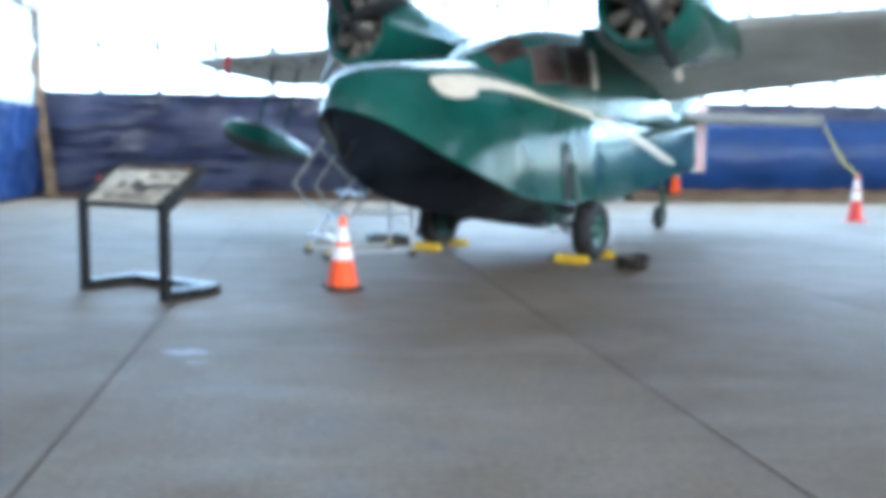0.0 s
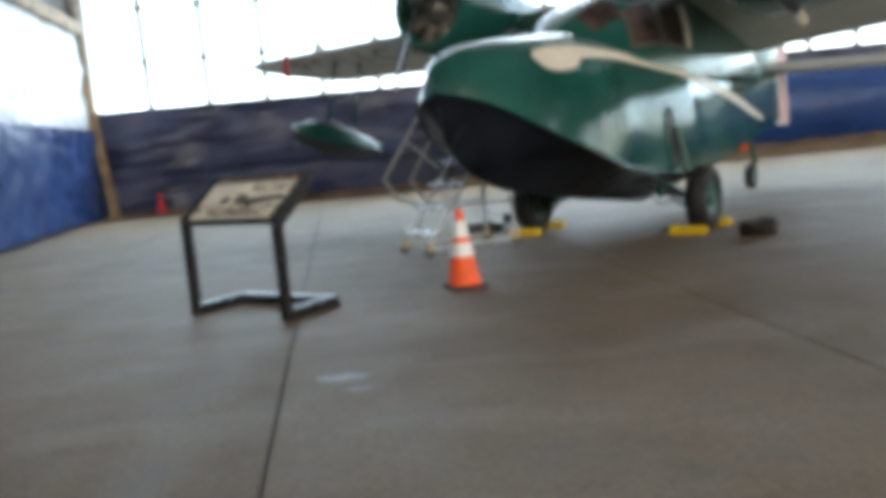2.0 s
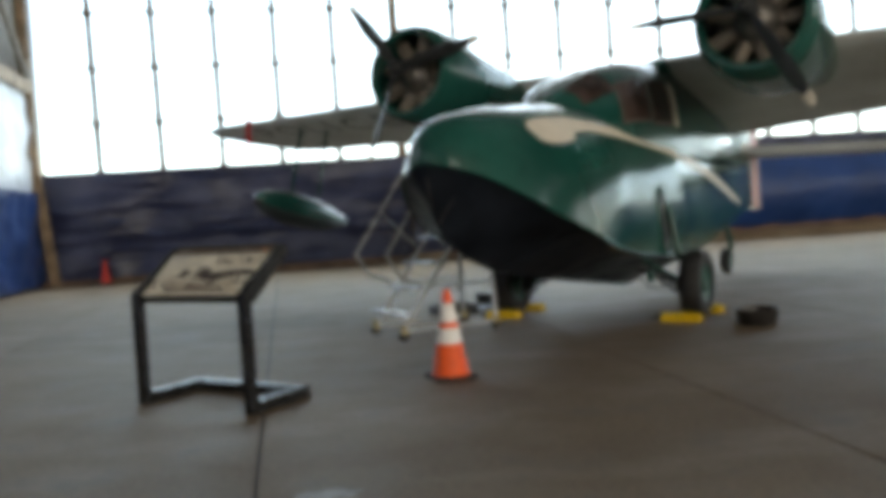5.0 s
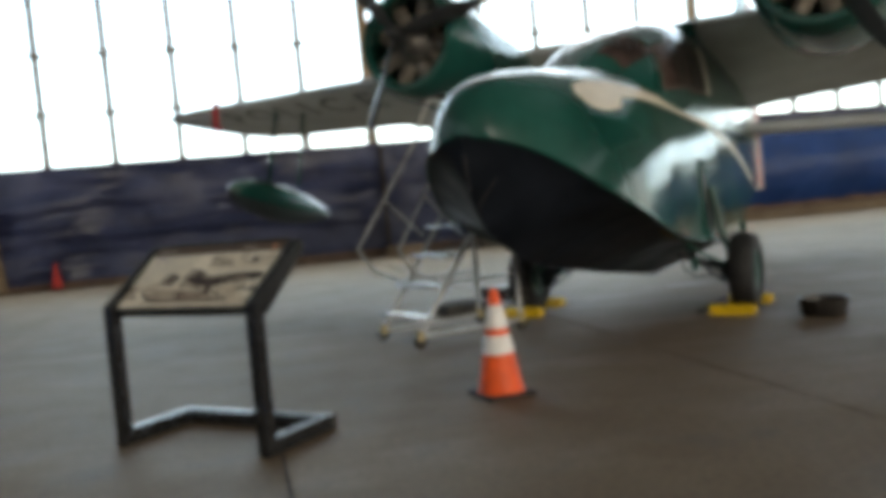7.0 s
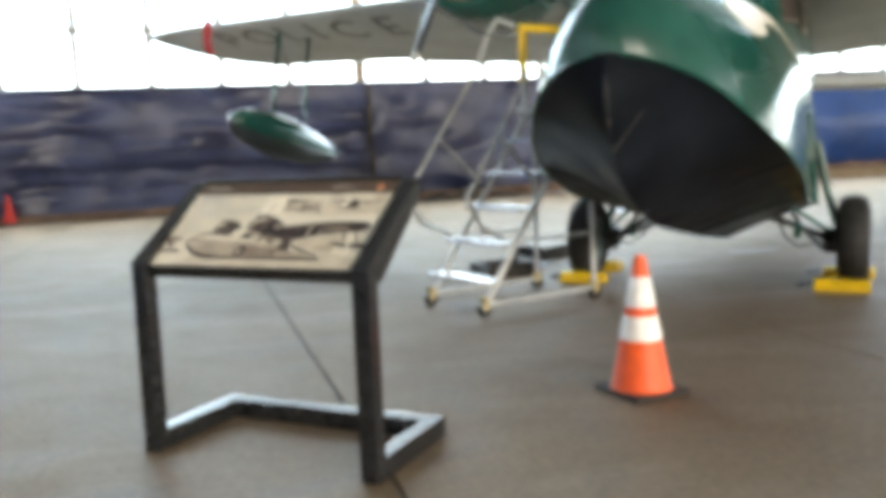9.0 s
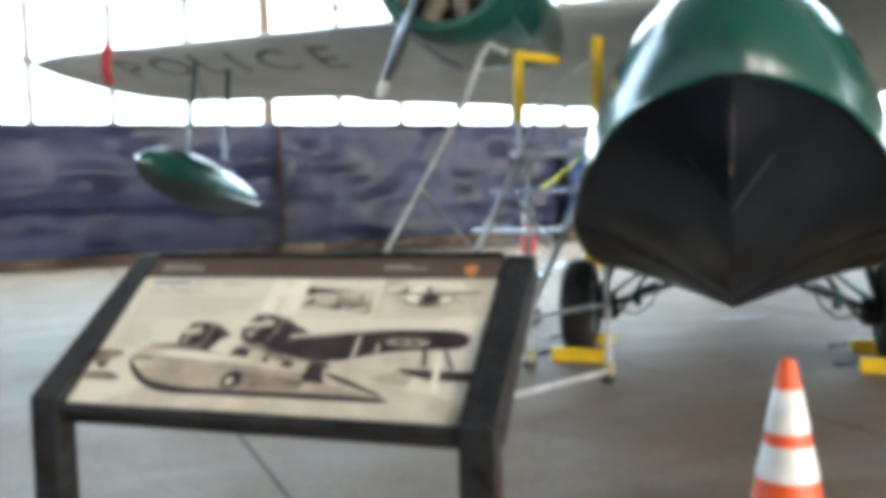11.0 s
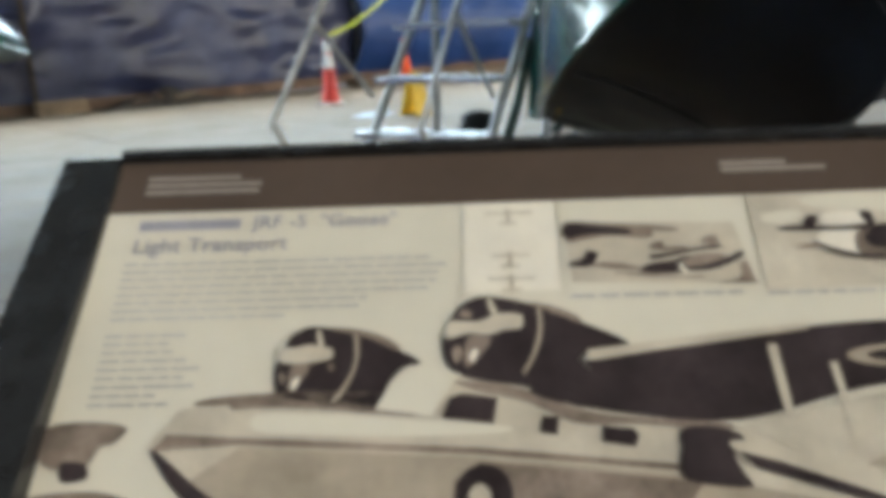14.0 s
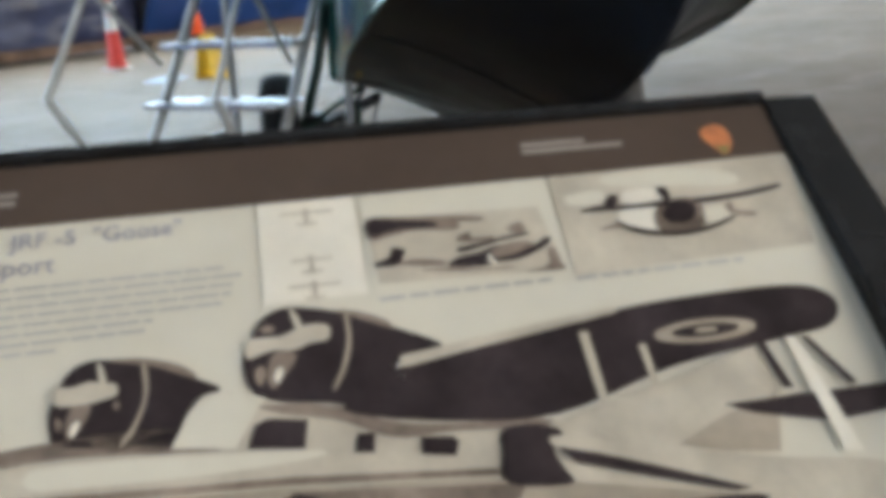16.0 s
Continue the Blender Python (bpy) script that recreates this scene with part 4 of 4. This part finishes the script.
ink("photo_plane", [(244, 339), (265, 345), (270, 340), (257, 338)], M_MIDINK, 5)
ink("photo_plane", [(387, 352), (396, 355), (397, 345), (417, 341), (414, 335), (392, 340)], M_MIDINK, 6)
# the large picture
ink("picture_fuselage", [(-383, 133), (-371, 160), (-345, 178), (-200, 182), (-140, 214), (-106, 205), (-30, 186), (60, 160), (150, 146), (210, 118), (330, 86), (420, 70), (486, 40), (486, 2), (-330, 2), (-330, 40), (-303, 72), (-345, 95)], M_PALEINK, 2, "pale hull of a flying boat in a large sepia picture")
ink("picture_hull_lower", [(-350, 100), (-300, 136), (-83, 122), (90, 104), (200, 80), (290, 58), (290, 46), (-110, 44), (-240, 44), (-303, 62)], M_TAN, 2.5, "shaded lower side of the hull")
ink("picture_hull_line", [(-383, 133), (-371, 150), (-300, 145), (-83, 131), (90, 112), (90, 106), (-83, 124), (-300, 138)], M_MIDINK, 3)
ink("picture_hull_shade", [(-383, 133), (-370, 128), (-330, 96), (-290, 76), (-200, 62), (-110, 60), (90, 62), (290, 58), (290, 46), (90, 46), (-110, 44), (-240, 44), (-303, 62), (-350, 92)], M_INK, 3, "dark bow edge and chine")
ink("picture_hull_lower", [(-110, 66), (90, 70), (110, 96), (-83, 118), (-106, 100)], M_MIDINK, 3)
ink("picture_deck", [(-345, 178), (-330, 186), (-250, 190), (-170, 186), (-150, 176), (-240, 180)], M_MIDINK, 3)
ink("picture_wheel", ellipse(-80, 88, 25, 27), M_INK, 4)
ink("picture_wheel_hub", ellipse(-84, 84, 10, 13), M_PALEINK, 5)
for pts in ([(-117, 160), (-110, 180), (-98, 185), (-65, 179), (-70, 153)], [(-25, 160), (-10, 159), (-13, 141), (-29, 144)], [(28, 149), (55, 146), (60, 140), (55, 128), (26, 134)]):
    ink("picture_window", pts, M_INK, 4)
ink("picture_cowl", [(-278, 214), (-275, 226), (-271, 239), (-263, 252), (-250, 260), (-232, 260), (-203, 253), (-170, 238), (-137, 219), (-154, 213), (-167, 197), (-181, 170), (-226, 177), (-269, 186), (-276, 197)], M_INK, 3, "dark engine cowling in the picture")
ink("picture_cowl_glint", [(-232, 259), (-203, 257), (-175, 248), (-158, 236), (-162, 232), (-184, 244), (-208, 252)], M_MIDINK, 4)
ink("picture_prop_blade", [(-273, 237), (-259, 237), (-246, 240), (-233, 237), (-224, 235), (-223, 225), (-236, 221), (-254, 219), (-273, 222)], M_PALEINK, 5, "pale propeller blades")
ink("picture_cowl_glint", [(-263, 208), (-258, 219), (-245, 218), (-246, 208), (-254, 194), (-261, 189), (-264, 198)], M_MIDINK, 5)
ink("picture_cowl_glint", [(-260, 196), (-256, 204), (-252, 202), (-257, 191)], M_CARD, 6)
ink("picture_cowl_glint", [(-273, 207), (-270, 210), (-266, 204), (-269, 197)], M_MIDINK, 5)
ink("picture_cowl_glint", [(-240, 256), (-236, 254), (-232, 238), (-237, 238)], M_PALEINK, 5)
ink("picture_cowl_glint", [(-226, 217), (-221, 218), (-221, 211), (-225, 212)], M_MIDINK, 5)
ink("picture_cowl_ring", [(-203, 250), (-199, 249), (-197, 228), (-201, 207), (-210, 187), (-218, 178), (-220, 180), (-210, 195), (-202, 215), (-201, 230)], M_TAN, 4)
ink("picture_cowl", [(-117, 238), (-113, 254), (-107, 267), (-96, 283), (-78, 291), (-52, 288), (-17, 277), (23, 257), (63, 233), (30, 223), (16, 216), (40, 177), (9, 168), (-37, 189), (-76, 196), (-101, 204), (-113, 217)], M_INK, 3, "dark engine cowling in the picture")
ink("picture_cowl_glint", [(-29, 282), (-6, 277), (16, 265), (17, 257), (-2, 267), (-24, 277)], M_MIDINK, 4)
ink("picture_prop_blade", [(-110, 261), (-95, 262), (-80, 262), (-64, 269), (-49, 270), (-38, 266), (-40, 253), (-56, 251), (-71, 246), (-91, 248), (-113, 243)], M_PALEINK, 5, "pale propeller blades")
ink("picture_cowl_glint", [(-93, 240), (-84, 246), (-70, 242), (-73, 232), (-84, 219), (-92, 211), (-96, 221)], M_MIDINK, 5)
ink("picture_cowl_glint", [(-91, 222), (-86, 230), (-82, 227), (-87, 216)], M_CARD, 6)
ink("picture_cowl_glint", [(-107, 229), (-101, 235), (-97, 227), (-102, 216), (-106, 219)], M_MIDINK, 5)
ink("picture_cowl_glint", [(-72, 288), (-67, 285), (-62, 270), (-68, 269)], M_PALEINK, 5)
ink("picture_cowl_glint", [(-100, 270), (-94, 275), (-87, 271), (-90, 266)], M_MIDINK, 4)
ink("picture_cowl_ring", [(-23, 282), (-20, 279), (-19, 252), (-26, 225), (-38, 204), (-40, 206), (-30, 227), (-23, 253)], M_TAN, 4)
ink("picture_cockpit", [(-179, 170), (-166, 196), (-153, 212), (-133, 214), (-114, 210), (-98, 204), (-107, 196), (-112, 186), (-127, 162)], M_PAPER, 4)
ink("picture_deck", [(-314, 185), (-288, 185), (-244, 181), (-180, 175), (-153, 170), (-140, 163), (-181, 166), (-243, 173), (-287, 174), (-313, 173)], M_MIDINK, 3)
ink("picture_hull_light", [(-287, 168), (-225, 167), (-135, 159), (-61, 151), (-62, 145), (-136, 143), (-225, 146), (-286, 151)], M_PAPER, 3)
ink("picture_nacelle_shade", [(-105, 197), (-76, 195), (-38, 187), (9, 166), (57, 157), (137, 150), (135, 143), (56, 150), (7, 152), (-39, 174), (-86, 187)], M_MIDINK, 3)
ink("picture_wing", [(20, 217), (81, 230), (234, 247), (324, 252), (414, 251), (450, 240), (458, 220), (437, 201), (379, 194), (270, 181), (153, 152), (51, 160), (-35, 184), (20, 204)], M_INK, 4, "dark underside of a wing in the picture")
ink("picture_wing_edge", [(20, 216), (22, 227), (81, 234), (234, 250), (234, 244), (81, 224), (30, 216)], M_PALEINK, 5)
ink("picture_roundel", ellipse(314, 213, 52, 12, lean=-0.3), M_TAN, 5)
ink("picture_roundel", ellipse(314, 213, 34, 7, lean=-0.3), M_INK, 6)
ink("picture_roundel", ellipse(314, 213, 12, 3, lean=-0.3), M_TAN, 7)
for pts in ([(191, 228), (200, 227), (200, 141), (192, 141)], [(244, 207), (251, 207), (252, 127), (245, 127)]):
    ink("picture_strut", pts, M_PALEINK, 6)
ink("picture_fin", [(151, 146), (353, 190), (362, 146), (340, 88), (290, 96), (206, 118)], M_PALEINK, 5, "pale tail fin in the picture")
ink("picture_fin_shade", [(300, 128), (352, 140), (360, 150), (340, 88), (290, 96), (250, 108)], M_TAN, 5.5, "shaded foot of the tail fin")
ink("picture_tailplane", [(304, 138), (486, 136), (486, 112), (400, 108), (330, 126)], M_INK, 6)
ink("picture_strut", [(388, 195), (400, 193), (416, 77), (398, 80)], M_CARD, 7)
ink("picture_strut", [(357, 192), (366, 145), (376, 144), (366, 192)], M_INK, 7)
ink("picture_strut", [(404, 193), (412, 192), (440, 140), (430, 140)], M_INK, 7)
ink("picture_float", [(95, 127), (95, 138), (103, 146), (126, 146), (147, 139), (150, 131), (140, 120), (144, 104), (147, 89), (94, 98)], M_INK, 5)
ink("picture_float", [(143, 132), (202, 121), (259, 102), (302, 60), (233, 86), (177, 108), (143, 121)], M_PALEINK, 6, "pale wing float in the picture")
ink("picture_float_keel", [(142, 122), (178, 111), (234, 89), (302, 61), (286, 61), (221, 83), (156, 106)], M_INK, 7)
ink("picture_small_plane", [(-486, 158), (-450, 164), (-410, 158), (-418, 142), (-430, 138), (-440, 120), (-470, 118), (-486, 130)], M_MIDINK, 3, "part of a second aircraft in the picture")
ink("picture_small_plane", [(-462, 124), (-440, 122), (-436, 108), (-458, 106)], M_INK, 4)
ink("picture_small_plane", [(-486, 92), (-420, 96), (-380, 78), (-420, 70), (-486, 74)], M_MIDINK, 3)

# ---- traffic cones ----
def cone_shape(label, m, h=0.71, body=None, collars=((0.40, 0.575), (0.635, 0.85)), base=None, slim=1.0):
    c = thing("traffic_cone", m, label, "traffic cone", "traffic cones")
    r0, r1 = 0.15 * slim * h / 0.71, 0.027 * h / 0.71
    rad = lambda z: r0 + (r1 - r0) * (z - 0.03) / (h - 0.03)
    part("base", box(-0.17 * slim * h / 0.71, 0.17 * slim * h / 0.71, -0.17 * slim * h / 0.71, 0.17 * slim * h / 0.71, 0, 0.03, 0.012), base or M_CONEBASE, c, "flat square base")
    part("cone_body", lathe([(0, 0.03), (r0 + 0.01, 0.03), (r0, 0.045), (rad(h - 0.02), h - 0.02), (r1 * 0.8, h), (0, h)], 28), body or M_ORANGE, c, "", True)
    for a, b in collars:
        part("reflective_collar", lathe([(rad(a * h) + 0.0005, a * h), (rad(a * h) + 0.004, a * h + 0.004), (rad(b * h) + 0.004, b * h - 0.004), (rad(b * h) + 0.0005, b * h)], 28), M_REFL, c, "white reflective collar", True)
    return c


cone_shape("orange traffic cone with two white collars and black base", pose(-0.77, 8.535, 0, 0, 0, 14), 0.67)
cone_shape("small plain red cone near the tarpaulin", pose(-7.38, 23.85, 0, 0, 0, 30), 0.60, M_CONERED, ())
cone_shape("red and white cone with yellow ribbon tied on top", pose(9.55, 17.6, 0, 0, 0, 10), 0.95, M_CONERED, ((0.45, 0.66), (0.70, 0.9)), M_CONERED, 0.75)
cone_shape("red and white cone with yellow ribbon, pale base", pose(4.5, 21.5, 0, 0, 0, 10), 1.2, M_CONERED, ((0.52, 0.72), (0.74, 0.92)), M_REFL, 0.6)
cone_shape("orange cone standing by the blue tarpaulin", NORTH @ pose(8.45, 24.2, 0.12, 0, 0, 40), 0.85, M_ORANGE, ((0.6, 0.9),))

# ---- boarding ladder ----
lad = thing("rolling_ladder", pose(-1.115, 10.912, 0, 0, 0, -68), "galvanised rolling step ladder with yellow handrail ends", "ladder")
# local x across the treads, local y away from its foot
HALF, RISE, RUN = 0.34, 0.25, 0.185
for i in range(5):
    z, y = 0.25 + i * RISE, 0.06 + i * RUN
    tr = part("tread", box(-HALF, HALF, y - 0.085, y + 0.085, z - 0.018, z + 0.010, 0.004), M_TREAD, lad, "bright perforated metal tread")
    for k in range(6):
        part("tread_rib", box(-HALF + 0.06 + k * 0.125, -HALF + 0.13 + k * 0.125, y - 0.07, y + 0.07, z + 0.010, z + 0.016, 0.002), M_TREAD, tr)
for s in (1, -1):
    top = 0.05 + s * (HALF - 0.02)
    part("stringer", tube([(s * HALF, -0.02, 0.05), (top, 0.06 + 5 * RUN, 0.25 + 5 * RISE)], 0.022, 8), M_GALV, lad)
    crook = [(top - 0.02, 0.62, 2.12), (top - 0.01, 0.69, 2.20), (top, 0.84, 2.16)] if s < 0 else [(top + 0.06, 0.74, 1.98), (top + 0.08, 0.85, 2.02)]
    part("handrail", tube([(s * (HALF + 0.05), -0.16, 0.86), (s * HALF + 0.03, 0.48, 1.80)] + crook, 0.015 if s < 0 else 0.012, 8), M_GALV, lad, "", True)
    part("rail_foot", tube([(s * (HALF + 0.05), -0.16, 0.86), (s * (HALF + 0.04), -0.02, 0.64), (s * HALF, 0.20, 0.54)], 0.016, 8), M_GALV, lad, "", True)
    part("rear_post", tube([(s * HALF, 1.08, 0.06), (top, 1.02, 1.5)], 0.02, 8), M_GALV, lad)
    part("yellow_rail", box(top + 0.08 - 0.028, top + 0.08 + 0.028, 0.83, 0.885, 1.70, 2.16, 0.01), M_YELLOW, lad, "yellow padded upright")
    part("rail_post", tube([(top + 0.08, 0.86, 1.5), (top + 0.08, 0.86, 1.72)], 0.018, 8), M_GALV, lad)
    part("base_rail", tube([(s * HALF, -0.04, 0.09), (s * HALF, 1.10, 0.09)], 0.018, 8), M_GALV, lad)
    part("side_brace", tube([(s * HALF, 1.06, 0.52), (s * HALF, 0.25, 0.52)], 0.012, 6), M_GALV, lad)
    part("rail_brace", tube([(s * (HALF + 0.04), 0.14, 1.30), (s * HALF, 0.52, 0.92)], 0.012, 6), M_GALV, lad)
    for y in (0.0, 1.08):
        part("castor_fork", box(s * HALF - 0.03, s * HALF + 0.03, y - 0.025, y + 0.025, 0.06, 0.15, 0.006), M_WORNYELLOW, lad, "worn yellow castor fork")
        part("castor", lathe([(0, -0.02), (0.05, -0.018), (0.055, 0), (0.05, 0.018), (0, 0.02)], 14, None, Matrix.Translation((s * HALF, y, 0.055)) @ pose(0, 0, 0, 0, 90, 0)), M_RUBBER, lad)
part("top_platform", box(-HALF + 0.03, HALF + 0.09, 0.88, 1.30, 1.47, 1.52, 0.008), M_GALV, lad, "grey metal top platform")
part("yellow_bar", box(-HALF + 0.12, -HALF + 0.175, 0.885, 1.25, 2.105, 2.16, 0.01), M_YELLOW, lad)

# ---- wheel chocks ----
PF = plane.matrix_basis


def chock(x, y, label):
    p = PF @ Vector((x, y, 0))
    c = thing("wheel_chock", pose(p.x, p.y, 0, 0, 0, 49.7), label, "wheel chock", "yellow chocks")
    prof = [(-0.07, 0), (0.07, 0), (0.065, 0.045), (0.022, 0.09), (-0.022, 0.09), (-0.065, 0.045)]
    bm = bmesh.new()
    a = [bm.verts.new((px, -0.20, pz)) for px, pz in prof]
    b = [bm.verts.new((px, 0.20, pz)) for px, pz in prof]
    bm.faces.new(a)
    bm.faces.new(b)
    for i in range(6):
        bm.faces.new((a[i], a[(i + 1) % 6], b[(i + 1) % 6], b[i]))
    bmesh.ops.bevel(bm, geom=bm.edges[:], offset=0.006, segments=1, affect="EDGES")
    part("wedge", bm, M_YELLOW, c, "chipped yellow paint")
    part("rope", tube([(0, 0.21, 0.06), (0.05, 0.32, 0.02), (0.12, 0.34, 0.015), (0.2, 0.31, 0.015)], 0.010, 6), M_CONEBASE, c)
    return c


for s in (1, -1):
    chock(0.35, s * (0.99 if s > 0 else 1.07), "yellow wooden wheel chock in front of a main tyre")
    chock(-0.37, s * (1.02 if s > 0 else 1.12), "yellow wooden wheel chock behind a main tyre")

pan = thing("drip_pan", pose(2.40, 9.98, 0), "low round black drip pan on the floor", "pan")
part("pan_body", lathe([(0, 0.0), (0.165, 0.0), (0.18, 0.02), (0.20, 0.15), (0.21, 0.155), (0.185, 0.15), (0.165, 0.03), (0, 0.025)], 32), M_PAN, pan, "", True)
scale = thing("wheel_scale", pose(0.52, 13.65, 0, 0, 0, 30), "flat grey metal tray on the floor behind the wheel", "tray")
part("tray", box(-0.24, 0.24, -0.2, 0.2, 0, 0.13, 0.015), M_PROP, scale)
part("tray_lip", box(-0.20, 0.20, -0.16, 0.16, 0.13, 0.138), M_STEEL, scale, "pale worn top")
tray2 = thing("drain_tray", pose(-0.24, 12.62, 0, 0, 0, 12), "shallow black drain tray beside the ladder", "tray")
part("tray_floor", box(-0.24, 0.24, -0.18, 0.18, 0, 0.02, 0.004), M_PAN, tray2)
for x0, x1, y0, y1 in ((-0.26, 0.26, -0.20, -0.17), (-0.26, 0.26, 0.17, 0.20), (-0.26, -0.23, -0.17, 0.17), (0.23, 0.26, -0.17, 0.17)):
    part("tray_side", box(x0, x1, y0, y1, 0, 0.11, 0.006), M_PAN, tray2)
rag = thing("cleaning_rag", pose(0.12, 12.95, 0, 0, 0, 20), "crumpled pale blue rag on the concrete", "rag")
part("cloth", grid(10, 8, lambda u, v: ((u - 0.5) * 0.42, (v - 0.5) * 0.26, 0.006 + 0.05 * abs(noise.noise((u * 4, v * 4, 2))))), M_LITTER, rag, "", True)
sheet = thing("paper_sheet", pose(3.85, 19.0, 0, 0, 0, 35), "pale flat sheet lying on the concrete", "paper")
part("sheet_face", box(-0.35, 0.35, -0.22, 0.22, 0.001, 0.006), M_LITTER, sheet)
# dirt and offcuts along the foot of the tarpaulin
pile = thing("rubble_pile", HANGAR @ pose(2.45, 24.15, 0), "low dark pile of dirt and broken boards", "rubble")
part("dirt", grid(26, 12, lambda u, v: ((u - 0.5) * 2.6, (v - 0.5) * 0.8, max(0.0, 0.32 * math.sin(math.pi * u) * math.sin(math.pi * v) * (0.65 + 0.7 * noise.noise((u * 5, v * 3, 8)))))), M_RUBBLE, pile, "", True)
for i, (px, py, rz) in enumerate(((-0.45, -0.15, 20), (0.2, -0.22, -15), (0.55, -0.05, 40), (-0.1, 0.05, 75))):
    part("broken_board", box(-0.28, 0.28, -0.05, 0.05, 0.0, 0.03, 0.003), M_TIMBER if i % 2 else M_BROWN, pile, "", False, pose(px, py, 0.12 + 0.03 * i, 8, -6, rz))
offcut = thing("timber_offcut", HANGAR @ pose(0.55, 24.25, 0, 0, 0, 4), "pale timber offcut at the foot of the column", "timber")
part("block", box(-0.45, 0.45, -0.12, 0.12, 0, 0.24, 0.012), M_TIMBER, offcut)
wet = thing("caution_sign", pose(4.25, 18.45, 0, 0, 0, 10), "yellow folding floor caution sign", "caution sign")
for s in (1, -1):
    bm = bmesh.new()
    q = [(-0.16, 0), (0.16, 0), (0.10, 0.62), (-0.10, 0.62)]
    lo = [bm.verts.new((x, s * (0.16 - 0.22 * z), z)) for x, z in q]
    hi = [bm.verts.new((x, s * (0.16 - 0.22 * z) + s * 0.015, z)) for x, z in q]
    bm.faces.new(lo)
    bm.faces.new(hi)
    for i in range(4):
        bm.faces.new((lo[i], lo[(i + 1) % 4], hi[(i + 1) % 4], hi[i]))
    part("leaf", bm, M_YELLOW, wet)

# ribbons tied from the tailplane tips to the cones
for tip, foot in (((-7.4, 2.25, 1.93), (9.55, 17.6, 0.93)), ((-7.4, -2.25, 1.93), (4.5, 21.5, 1.18))):
    a, b = PF @ Vector(tip), Vector(foot)
    side = Vector((0, 0, 0.045))
    bm = grid(16, 1, lambda u, v: a.lerp(b, u) - Vector((0, 0, 0.12 * math.sin(math.pi * u))) + side * (v - 0.5) + Vector((0.01 * math.sin(9 * u), 0, 0)))
    rb = link_mesh("caution_ribbon", bm, M_RIBBON)
    rb.modifiers.new("thickness", "SOLIDIFY").thickness = 0.003
    tagged(rb, "yellow caution ribbon hung from the tailplane to a cone", "ribbon", "caution ribbons")

# pale scuffs on the concrete
for cx, cy, rx, ry, seed in ((-1.66, 5.98, 0.15, 0.08, 1), (-1.55, 5.72, 0.07, 0.03, 2), (2.6, 12.9, 0.3, 0.1, 4), (0.2, 13.2, 0.22, 0.12, 5)):
    pts = [(cx + rx * math.cos(a / 20 * 2 * math.pi) * (1 + 0.5 * noise.noise((a * 0.7, seed, 0))), cy + ry * math.sin(a / 20 * 2 * math.pi) * (1 + 0.5 * noise.noise((a * 0.6, seed, 4)))) for a in range(20)]
    tagged(link_mesh("floor_scuff", plate(pts, 0.0015), M_PATCH), "pale worn patch of old paint on concrete", "stain", kind="structure")

# ---- floor slabs ----
SLAB_W, SLAB_L = 2.85, 5.6
slab_mesh = None
for i in range(-4, 12):
    for j in range(-5, 6):
        m = HANGAR.inverted() @ pose(0.83, 6.6, 0, 0, 0, 4.0) @ Matrix.Translation((i * SLAB_W, j * SLAB_L + 1.5, 0))
        c = m @ Vector((SLAB_W / 2, SLAB_L / 2, 0))
        if not (LEFT_X - 2 < c.x < RIGHT_X + 2 and REAR_Y - 2 < c.y < WALL_Y + 2):
            continue
        if slab_mesh is None:
            o = part("slab", box(0.009, SLAB_W - 0.009, 0.0015, SLAB_L - 0.0015, -0.06, 0.0, 0.003), M_FLOOR, floor)
            slab_mesh = o.data
        else:
            o = new("slab", slab_mesh)
            o.parent = floor
        o.matrix_basis = m
